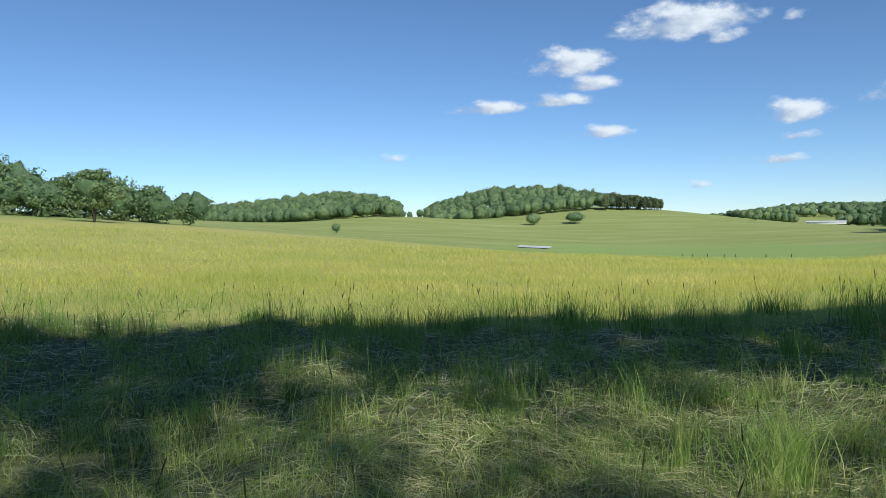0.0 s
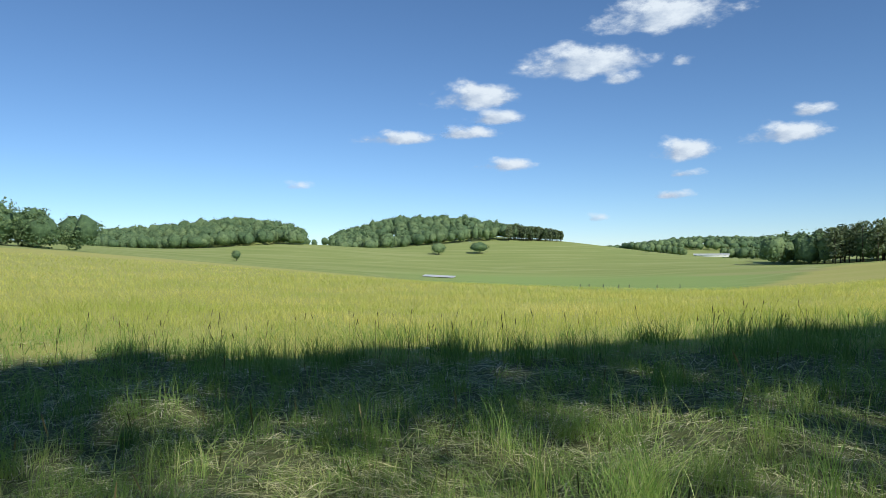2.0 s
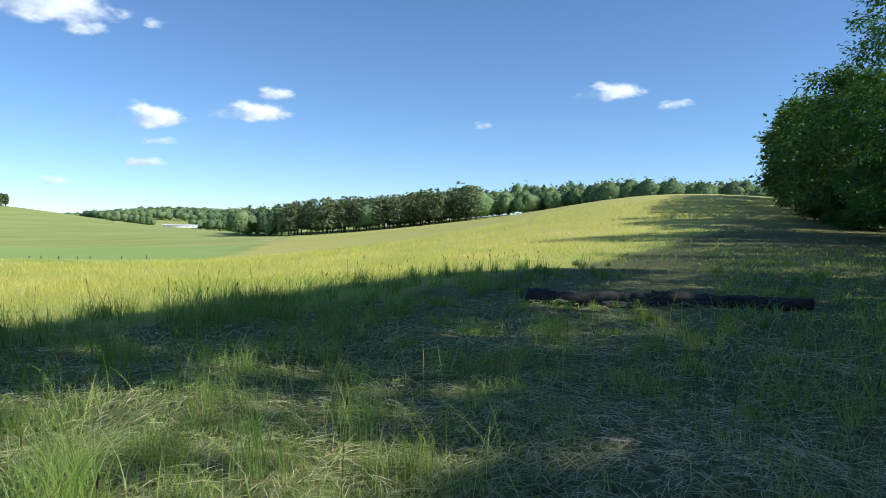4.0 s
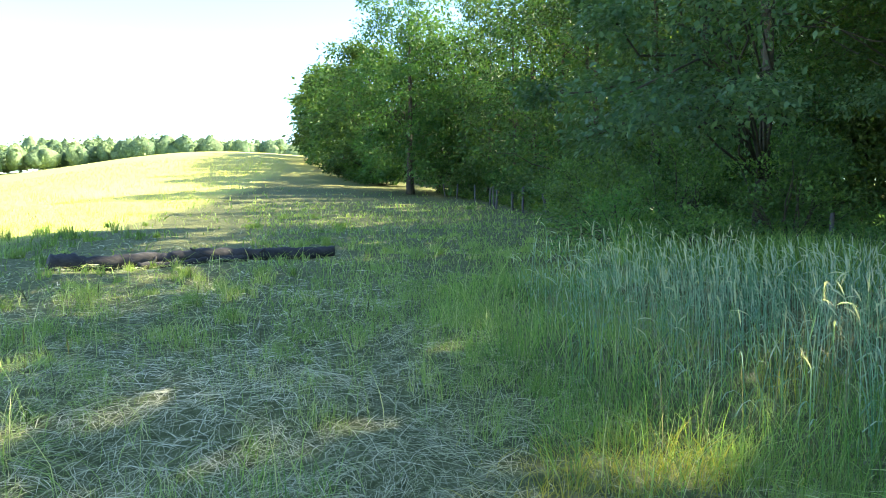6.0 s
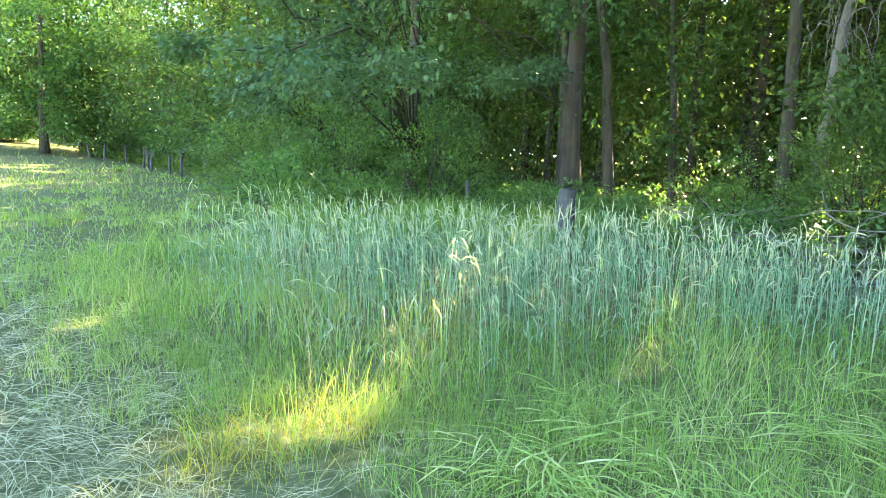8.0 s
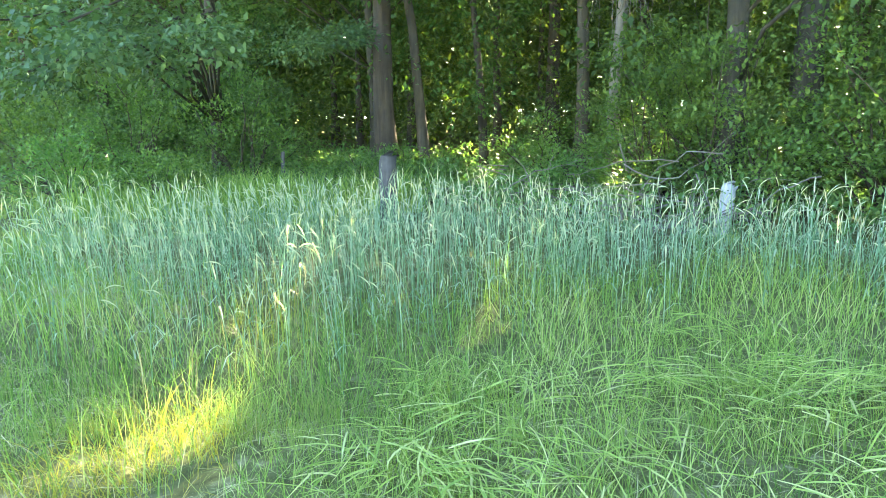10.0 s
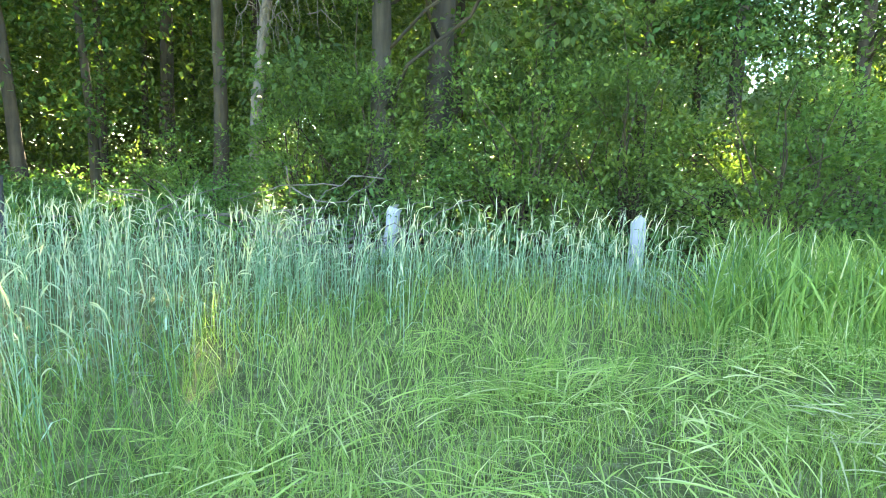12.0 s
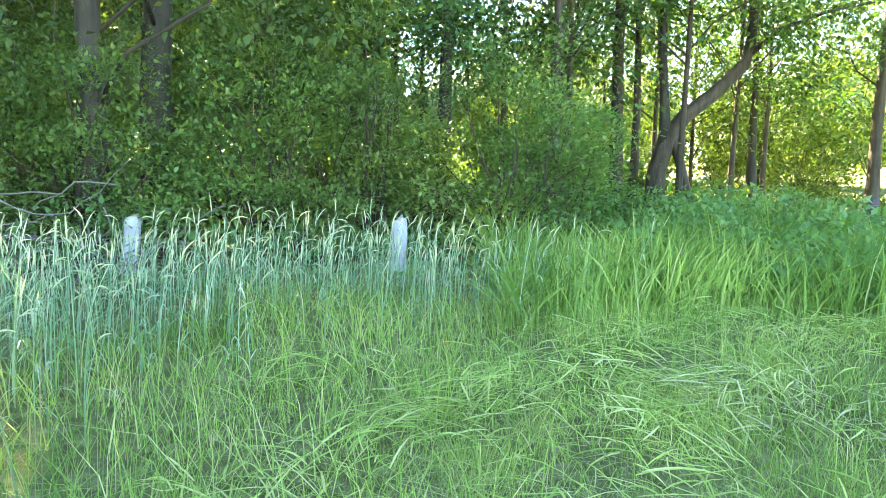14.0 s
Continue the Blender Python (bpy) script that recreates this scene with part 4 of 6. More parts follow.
# leaves that fill the inside of the wood, with ragged gaps
def fill_wood():
    r = np.random.default_rng(70)
    n = 190000
    fx, deep, h = np.where(r.random(n) < 0.5, r.uniform(-6, 20, n), r.uniform(20, 66, n)), r.uniform(3.5, 24.0, n), 0.4 + 15.0 * r.random(n) ** 1.25
    x, y = fx + deep * 0.42, fence(fx) - deep
    fine = np.sin(3.1 * x + 1.5 * np.sin(1.9 * h)) * np.sin(3.6 * h + 1.1 * np.sin(2.3 * y)) + 0.5 * np.sin(4.3 * y + 2.0 * h)
    lump = 0.45 * fine + (np.sin(0.9 * x + 1.7 * np.sin(0.6 * h)) + np.sin(1.1 * y - 0.8 * h + 1.2 * np.sin(0.5 * x)) + np.sin(0.75 * h + 0.9 * x - 0.7 * y)) / 3
    ok = (lump + 0.2 * r.normal(size=n) > 0.05 - 0.018 * deep + np.where((fx < 7) & (h < 3.0), 0.06, -0.26)) & ((fx > 8) | (deep < np.where(h < 4.5, 10, 14)))
    p = np.stack([x, y, land(x, y) + h], 1)[ok]
    high = p[:, 2] > 8.5
    keep = ~lit_gap(p, r, 0.3) & (~high | (r.random(len(p)) < 0.4))
    p, high = p[keep], high[keep]
    n = len(p)
    tone = np.clip(0.5 + 0.3 * np.sin(1.3 * p[:, 0] + p[:, 2]) + r.normal(0, 0.2, n), 0, 1)
    v, f, t = leaves_at(p, r.uniform(0.085, 0.165, n) * np.where(high, 1.9, 1.0) * np.interp(deep[ok][keep], [8, 14], [1.0, 1.7]) * np.interp(np.hypot(p[:, 0], p[:, 1]), [20, 60], [1.0, 2.4]), r.normal(0, 0.5, (n, 3)), tone, r)
    tagged(thing("wood_foliage", v, f, M_INNER, tone=t), "dense shady foliage of young growth inside the wood", "foliage", kind="stuff")


fill_wood()


def build_shade_canopy():
    """Leafy roof added out of view over the wood edge to cast its shade."""
    r = np.random.default_rng(71)
    n = 128000
    fx, inner = np.where(r.random(n) < 0.7, r.uniform(-9, 30, n), r.uniform(-34, -9, n)), r.random(n) < 0.45
    fx[:20000], inner[:20000] = r.uniform(11, 33, 20000), False
    deep = np.where(inner, r.uniform(5.5, 38, n), r.uniform(2.5, 12.5, n))
    x, y = fx + deep * 0.42, fence(fx) - deep
    top = treetop(x, y)
    z = np.where(inner, 15.0 + 1.5 * wobble(x, y, 2.5, 3.0), top) - np.abs(r.normal(0, 1.3, n)) - 0.15
    p = np.stack([x, y, z], 1)
    p = p[(z > 9) & (~inner | (fx > -3)) & ~lit_gap(p, r, 0.7)]
    tone = np.clip(r.normal(0.5, 0.25, len(p)), 0, 1)
    v, f, t = leaves_at(p, r.uniform(0.6, 1.05, len(p)), r.normal(0, 0.5, p.shape), tone, r)
    tagged(thing("wood_canopy", v, f, M_LEAF, tone=t), "unseen leafy roof added over the wood edge to cast shade", "foliage", kind="stuff")


build_shade_canopy()


def fill_upper():
    """Leafy sprays between the stems above head height, where the wood is closed."""
    r = np.random.default_rng(73)
    n = 76000
    fx, deep = r.uniform(-2.5, 19, n), r.uniform(3.0, 13.0, n)
    h = np.where(fx > 8, 1.0 + 8.5 * r.random(n) ** 1.2, r.uniform(3.2, 9.5, n))
    x, y = fx + deep * 0.42, fence(fx) - deep
    fine = np.sin(2.6 * x + 1.5 * np.sin(1.7 * h)) * np.sin(2.9 * h + 1.1 * np.sin(2.1 * y)) + 0.5 * np.sin(3.3 * y + 2.0 * h)
    p = np.stack([x, y, land(x, y) + h], 1)
    p = p[(fine > -0.1) & ~lit_gap(p, r, 0.15)]
    tone = np.clip(r.normal(0.45, 0.25, len(p)), 0, 1)
    v, f, t = leaves_at(p, r.uniform(0.08, 0.15, len(p)), r.normal(0, 0.5, p.shape), tone, r)
    tagged(thing("wood_foliage", v, f, M_INNER, tone=t), "shady leaf sprays between the stems of the wood", "foliage", kind="stuff")


fill_upper()

# ======== bushes and undergrowth ========
def build_bush(x, y, height, wide, leaves, leaf, label, seed, mat=None, name="bush"):
    r = np.random.default_rng(seed)
    base = np.array([x, y, float(land(x, y))])
    ob = tagged(new(name), label, "bush", "bushes along the fence")
    ob.location = base
    n = 40
    a, s = r.uniform(0, 2 * np.pi, n), np.sqrt(r.uniform(0, 1, n))
    z = height * r.uniform(0.15, 1.0, n) * (1 - 0.35 * s)
    spot = np.stack([wide * s * np.cos(a), wide * s * np.sin(a), z], 1)
    for i in range(0, n, 2):
        part("stem", tube(bend((r.normal(0, 0.1), r.normal(0, 0.1), -0.1), spot[i], 5, 0.6, r), np.linspace(0.025, 0.006, 5), 5), M_BARK, ob)
    per = leaves // n
    p = (spot[:, None] + np.clip(r.normal(0, 1, (n, per, 3)), -2, 2) * wide * np.array([0.17, 0.17, 0.085])).reshape(-1, 3)
    tone = np.clip(np.repeat(r.uniform(0.2, 0.9, n), per) + r.normal(0, 0.2, n * per), 0, 1)
    keep = (p[:, 2] > 0.03) & ~lit_gap(p + base, r)
    p, tone = p[keep], tone[keep]
    out = p / (np.linalg.norm(p, axis=1)[:, None] + 1e-6)
    part("foliage", leaves_at(p, leaf * r.uniform(0.6, 1.3, len(p)), out, tone, r), mat or M_LEAF, ob)


BUSHES = [(7.6, -8.3, 5.2, 1.6, 7000, 0.13), (9.0, -8.7, 3.2, 1.3, 4500, 0.13), (5.4, -9.2, 4.8, 1.5, 6000, 0.13), (3.9, -9.9, 5.6, 1.5, 6500, 0.13), (1.9, -9.6, 5.0, 1.5, 6000, 0.13), (0.9, -10.2, 4.0, 1.0, 4500, 0.12), (-0.4, -9.6, 1.5, 0.8, 2400, 0.11),
          (9.9, -7.4, 1.2, 0.9, 2400, 0.11), (11.6, -6.6, 1.0, 0.9, 2200, 0.1), (12.6, -3.9, 1.0, 1.0, 2600, 0.11), (13.0, -4.9, 1.3, 0.9, 2600, 0.11), (14.2, -4.3, 1.2, 0.9, 2400, 0.11), (11.9, -5.6, 1.1, 0.8, 2200, 0.11), (13.6, -1.2, 1.7, 1.1, 3000, 0.12), (15.0, 0.2, 2.0, 1.2, 3000, 0.13), (17.0, -3.5, 1.4, 1.1, 2200, 0.12), (19, -1.6, 2.0, 1.2, 2400, 0.14),
          (8.4, -7.9, 3.4, 1.3, 5000, 0.12), (6.6, -8.0, 2.0, 1.0, 3000, 0.12), (4.6, -8.6, 1.8, 0.9, 2600, 0.12), (11.2, -7.9, 2.2, 1.1, 3000, 0.12), (16.2, -8.6, 1.0, 1.2, 2000, 0.12), (13.2, -9.8, 1.2, 1.2, 2000, 0.12), (11.6, -11.0, 1.6, 1.3, 2000, 0.13), (-2.6, -10.6, 1.3, 1.0, 2400, 0.11), (-4.4, -10.6, 1.1, 1.0, 2200, 0.11),
          (5.2, -11.4, 3.2, 1.5, 4200, 0.13), (3.0, -11.6, 3.0, 1.4, 4000, 0.13), (6.6, -11.2, 2.8, 1.4, 3600, 0.13), (1.2, -12.0, 3.4, 1.3, 3800, 0.13), (14.5, -2.9, 3.4, 1.3, 4600, 0.14), (16.3, -1.0, 3.2, 1.3, 4200, 0.14), (18.3, 0.4, 3.4, 1.4, 4200, 0.15), (20.6, 1.0, 3.6, 1.5, 4200, 0.16), (12.9, -5.5, 1.2, 0.9, 2600, 0.11), (13.3, -6.3, 1.1, 0.9, 2400, 0.11), (12.4, -6.3, 1.0, 0.8, 2000, 0.11), (13.7, -5.2, 1.1, 0.8, 2000, 0.11)]
for i, (x, y, high, wide, n, leaf) in enumerate(BUSHES):
    build_bush(x, y, high * 0.8, wide, int(n * 1.35), leaf * 0.6, "dense green bush behind the fence posts", 400 + i, M_BUSH)
for i in range(12):
    fx = 21 + 3.4 * i
    build_bush(fx, float(fence(fx)) - 1.9 - r_in.uniform(0, 0.8), r_in.uniform(1.8, 3.4), 1.5, 2600, 0.2, "green bush in the hedge along the field", 440 + i)
for i, (x, y) in enumerate([(73.0, 24.6), (75.6, 27.2), (79.5, 30.0), (81.5, 32.4)]):
    build_bush(x, y, 3.6, 2.4, 2600, 0.42, "tall green bush at the foot of the wood edge", 480 + i)
# sunlit young trees in the clearing beyond the wood's end
for i in range(15):
    x, y = -14.0 + 1.15 * i + r_in.normal(0, 0.7), -27.0 - 7 * r_in.random()
    build_bush(x, y, r_in.uniform(3.5, 7.0), 1.9, 1700, 0.2, "sunlit yellow-green sapling in the clearing", 460 + i, M_HERB, "sapling")


def scatter_leaves(name, label, n, place, height, leaf, mat, seed, category="undergrowth"):
    """Low leafy growth as one object; place gives n spots on the plan."""
    r = np.random.default_rng(seed)
    x, y = place(n, r)
    heap = 0.55 + 0.45 * wobble(x, y, 0.8, seed)
    z = land(x, y) + height * heap * r.uniform(0.05, 1.0, len(x)) ** 0.7
    p = np.stack([x, y, z], 1)
    out = np.tile([0, 0, 0.3], (len(p), 1)) + r.normal(0, 0.7, p.shape)
    tone = np.clip(0.5 + 0.3 * wobble(x, y, 0.5, seed + 3) + r.normal(0, 0.2, len(x)), 0, 1)
    v, f, t = leaves_at(p, leaf * r.uniform(0.6, 1.3, len(x)), out, tone, r, droop=0.1)
    tagged(thing(name, v, f, mat, tone=t), label, category, kind="stuff")


def behind_fence(x0, x1, d0, d1):
    def place(n, r):
        x = r.uniform(x0, x1, n)
        return x, fence(x) - r.uniform(d0, d1, n)
    return place


scatter_leaves("undergrowth", "low leafy herbs on the shady floor of the wood", 42000, behind_fence(-6, 24, 0.0, 8), 0.9, 0.11, M_WEED, 51)
scatter_leaves("undergrowth", "leafy saplings between the stems deep in the wood", 15000, behind_fence(-3, 11, 6.5, 15), 2.9, 0.17, M_INNER, 55)
scatter_leaves("undergrowth", "dense young growth closing the depth of the wood", 14000, behind_fence(-4, 46, 19, 30), 4.5, 0.36, M_INNER, 56)
scatter_leaves("undergrowth", "leafy growth along the far fence line", 12000, behind_fence(24, 62, 0.5, 3.5), 0.9, 0.17, M_HERB, 52)
scatter_leaves("undergrowth", "sunlit low growth in the clearing", 15000, behind_fence(-14, 8, 9, 26), 1.0, 0.18, M_HERB, 53)
scatter_leaves("weeds", "tall green weeds beside the end of the rye", 26000, lambda n, r: (r.uniform(-9, 0.6, n), r.uniform(-13.5, -6.0, n)), 1.25, 0.11, M_WEED, 54)


# ======== fence posts, log and dead wood ========
def build_post(x, y, height, thick, tilt, label, seed, square=False, mat=None):
    r = np.random.default_rng(seed)
    ob = tagged(new("fence_post"), label, "fence post", "fence posts")
    ob.matrix_world = pose(x, y, float(land(x, y)), tilt[0], tilt[1], r.uniform(0, 90))
    sides = 8 if square else 10
    z = np.array([-0.3, 0.0, height * 0.3, height * 0.6, height * 0.9, height - 0.015, height])
    shrink = np.array([1, 1, 1.02, 0.98, 1.0, 0.97, 0.84])
    part("shaft", tube(np.stack([r.normal(0, thick * 0.04, 7), r.normal(0, thick * 0.04, 7), z], 1), thick / 2 * shrink, sides, 0.06, seed), mat or M_POST, ob)
    if thick > 0.1:
        for h in (0.45, 0.8):
            part("wire_staple", tube([(thick * 0.46, -0.02, height * h), (thick * 0.56, 0, height * h), (thick * 0.46, 0.02, height * h)], [0.004] * 3, 4), M_DEAD, ob, "rusty wire staple")


build_post(10.15, -4.05, 1.06, 0.27, (0, -2), "thick weathered grey corner post with a flat top", 1)
build_post(13.6, -3.42, 0.95, 0.08, (3, 3), "thin leaning grey stake", 2)
build_post(6.35, -7.05, 0.66, 0.19, (0, -7), "pale weathered post leaning in the rye", 3, mat=M_PALE)
build_post(3.33, -8.15, 0.66, 0.2, (0, -2), "pale weathered post standing in the rye", 4, mat=M_PALE)
build_post(-3.5, -9.5, 1.0, 0.14, (2, 2), "grey post at the end of the rye", 5)
r_p = np.random.default_rng(3)
for i, (x, h) in enumerate([(27.9, 1.05), (33.7, 1.25), (36.8, 0.95), (38.5, 1.05), (41.4, 1.2), (43.0, 1.15), (49.0, 1.2), (53.5, 1.2), (57, 1.1)]):
    build_post(x, float(fence(x)) + r_p.normal(0, 0.1), h, 0.12, (r_p.normal(0, 5), r_p.normal(0, 5)), "thin grey post of the old fence along the field", 20 + i, mat=M_POST)
for i, b in enumerate((9.6, 10.3, 11.4, 12.6, 13.4, 15.5, 17.2)):
    x, y = at(b, 118 + 3 * i)
    build_post(x, y, 0.6, 0.13, (0, 0), "small pale post of a far pasture fence", 50 + i)


def build_log(name, a, b, r0, r1, label, seed, sunk=0.6):
    r = np.random.default_rng(seed)
    k = 25
    s = np.linspace(0, 1, k)
    x, y = a[0] + (b[0] - a[0]) * s, a[1] + (b[1] - a[1]) * s
    rad = r0 + (r1 - r0) * s
    bumpy = r.normal(0, 0.03, k)
    p = np.stack([x + bumpy, y, land(x, y) + rad * sunk + r.normal(0, 0.012, k)], 1)
    ob = tagged(new(name), label, "log", "fallen logs")
    ob.location = tuple(p[0])
    part("trunk", tube(p - p[0], rad * (1 + r.normal(0, 0.07, k)), 14, 0.05, seed), M_LOG, ob, smooth=True)
    for i in range(3):
        q = p[r.integers(2, k - 2)] - p[0]
        tip = q + np.array([r.normal(0, 0.16), r.normal(0, 0.16), r.uniform(0.1, 0.17)])
        part("branch_stub", tube([q, (q + tip) / 2, tip], [0.045, 0.035, 0.02], 6, 0.08, i), M_LOG, ob)


build_log("fallen_log", (14.8, 6.5), (12.75, 9.25), 0.125, 0.14, "long dark weathered log lying in the grass", 1, 1.0)
build_log("fallen_log", (12.85, 9.15), (11.4, 11.06), 0.14, 0.165, "thick end of a weathered log in the grass", 2, 1.0)
build_log("fallen_log", (13.35, 7.9), (12.1, 9.6), 0.08, 0.07, "shorter rotten log beside the long one", 3, 0.7)


def twigs(name, label, n, centre, spread, length, seed):
    r = np.random.default_rng(seed)
    out = []
    for i in range(n):
        c = np.array(centre) + r.normal(0, 1, 3) * spread
        c[2] = float(land(c[0], c[1])) + abs(r.normal(0, spread[2])) + 0.05
        d = r.normal(0, 1, 3) * np.array([1, 1, 0.35])
        d /= np.linalg.norm(d)
        l = length * r.uniform(0.5, 1.2)
        out.append(tube(bend(c - d * l / 2, c + d * l / 2, 9, r.normal(0, 1.2), r) * 1.0, np.linspace(0.011, 0.003, 9), 4))
    v, f, t = joined(out)
    tagged(thing(name, v, f, M_DEAD), label, "brush", kind="stuff")


twigs("dead_brush", "heap of dry grey branches at the wood's foot", 70, (7.4, -6.9, 0), (0.9, 0.5, 0.35), 1.5, 1)
twigs("dead_brush", "dry grey branches beside the corner post", 30, (10.6, -6.1, 0), (1.2, 0.5, 0.25), 1.4, 2)


def dead_branch():
    r = np.random.default_rng(12)
    ob = tagged(new("dead_branch"), "bare dead branch with drooping twigs hanging from a tree", "branch")
    ob.location = (9.6, -8.4, float(land(9.6, -8.4)))
    part("bough", tube([(0.9, -0.5, -0.15), (0.6, -0.3, 2.2), (0.2, -0.1, 3.6), (-0.6, 0.3, 4.8)], [0.13, 0.11, 0.09, 0.05], 7, 0.06), M_DEAD, ob, smooth=True)
    for i in range(40):
        s = np.array([0.3 - 1.3 * r.random(), 0.2 + 0.15 * r.normal(), 3.3 + 1.2 * r.random()])
        e = s + np.array([r.normal(-0.4, 0.35), r.normal(0.2, 0.3), -r.uniform(0.5, 1.4)])
        part("twig", tube(bend(s, e, 7, 2.5, r), np.linspace(0.011, 0.003, 7), 4), M_DEAD, ob)


dead_branch()

# ======== grass ========
def blades(x, y, height, width, lean, r, k=3, tone=None, lift=0.0):
    n = len(x)
    z = land(x, y) + lift
    a, f = r.uniform(0, 2 * np.pi, n), r.uniform(0, 2 * np.pi, n)
    s = np.linspace(0, 1, k)[None, :]
    bend_by = (lean * height)[:, None]
    px = x[:, None] + np.cos(a)[:, None] * bend_by * s ** 2
    py = y[:, None] + np.sin(a)[:, None] * bend_by * s ** 2
    pz = z[:, None] + height[:, None] * (s - 0.35 * np.minimum(lean, 1.4)[:, None] * s ** 2)
    side = np.stack([np.cos(f), np.sin(f), 0 * f], 1)
    taper = np.concatenate([np.ones(k - 1) * np.linspace(1, 0.75, k - 1), [0.08]])
    return ribbons(np.stack([px, py, pz], -1), side, width[:, None] * taper[None, :], r.random(n) if tone is None else tone)


def polar(n, b0, b1, r0, r1, r, power=0.0):
    b = np.radians(r.uniform(b0, b1, n))
    d = r0 * (r1 / r0) ** (r.random(n) ** (1 + power))
    return d * np.sin(b), d * np.cos(b), d


def grass(name, label, geos, mat):
    v, f, t = joined(geos)
    tagged(thing(name, v, f, mat, tone=t), label, "grass", kind="stuff")


RYE_FRONT = np.array([(9.2, 1.9), (7.6, 1.5), (6.1, 0.95), (5.1, 0.5), (4.3, 0.0), (4.05, -1.0), (4.1, -2.0), (4.0, -3.2), (3.3, -4.2), (2.0, -4.9), (0.4, -5.5)])
RYE_BACK = np.array([(-0.3, -8.0), (2.0, -7.9), (5.0, -7.1), (8.5, -5.2), (10.2, -3.7), (10.6, -0.5), (9.8, 1.6)])
RYE = np.concatenate([RYE_FRONT, RYE_BACK])


def inside(x, y, poly):
    hit = np.zeros(len(x), bool)
    for (ax, ay), (bx, by) in zip(poly, np.roll(poly, -1, 0)):
        cross = ((ay > y) != (by > y)) & (x < (bx - ax) * (y - ay) / (by - ay + 1e-12) + ax)
        hit ^= cross
    return hit


def front_gap(x, y):
    """Distance to the front edge of the rye."""
    d = np.full(len(x), 99.0)
    for (ax, ay), (bx, by) in zip(RYE_FRONT[:-1], RYE_FRONT[1:]):
        s = np.clip(((x - ax) * (bx - ax) + (y - ay) * (by - ay)) / ((bx - ax) ** 2 + (by - ay) ** 2), 0, 1)
        d = np.minimum(d, np.hypot(x - ax - s * (bx - ax), y - ay - s * (by - ay)))
    return d


def clear_of_camera(x, y, room=0.75):
    ok = np.ones(len(x), bool)
    for _, eye, *_ in PATH:
        ok &= np.hypot(x - eye[0], y - eye[1]) > room
    return ok


def off_log(x, y):
    """True away from the grass that is pressed down round the fallen logs."""
    s = np.clip(((x - 14.8) * -3.4 + (y - 6.5) * 4.56) / 32.35, 0, 1)
    return np.hypot(x - 14.8 + 3.4 * s, y - 6.5 - 4.56 * s) > 0.75


def straw_path(x, y):
    """How fully the trodden path is covered by straw."""
    return np.exp(-((y - 1.3 - 0.36 * x) / 1.5) ** 2) * (x > 0.5) * np.interp(x, [0.5, 2, 11, 16], [0.2, 1, 1, 0.3]) * (0.8 + 0.35 * wobble(x, y, 0.8, 9.0)) + 0.95 * np.exp(-((y - 10.6 - 0.2 * x) / 2.4) ** 2) * np.interp(x, [-12, -8, 4, 9], [0, 1, 1, 0]) * (0.8 + 0.5 * wobble(x, y, 1.1, 3.0))


def build_field():
    r = np.random.default_rng(61)
    out = []
    margin = []
    for n, near, far, k in ((60000, 8.5, 26, 3), (100000, 24, 125, 2)):
        x, y, d = polar(n, -58, 72, near, far, r)
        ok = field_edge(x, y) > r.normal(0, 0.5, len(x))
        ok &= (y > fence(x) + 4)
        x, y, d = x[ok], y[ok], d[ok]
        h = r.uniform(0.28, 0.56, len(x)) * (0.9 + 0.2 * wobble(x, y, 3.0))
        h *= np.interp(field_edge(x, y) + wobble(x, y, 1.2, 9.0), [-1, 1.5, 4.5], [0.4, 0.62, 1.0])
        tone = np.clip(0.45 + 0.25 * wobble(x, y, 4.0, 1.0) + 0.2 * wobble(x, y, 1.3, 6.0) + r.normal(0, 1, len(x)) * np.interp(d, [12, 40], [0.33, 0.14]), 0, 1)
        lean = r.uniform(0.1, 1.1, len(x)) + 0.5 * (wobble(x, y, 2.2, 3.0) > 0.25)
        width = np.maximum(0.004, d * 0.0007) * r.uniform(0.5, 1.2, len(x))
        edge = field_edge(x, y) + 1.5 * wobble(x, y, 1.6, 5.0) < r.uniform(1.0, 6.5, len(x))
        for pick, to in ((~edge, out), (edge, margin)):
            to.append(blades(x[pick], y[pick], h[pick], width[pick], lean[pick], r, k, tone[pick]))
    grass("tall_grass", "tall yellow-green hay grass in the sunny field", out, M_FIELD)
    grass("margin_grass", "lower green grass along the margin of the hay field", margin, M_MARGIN)


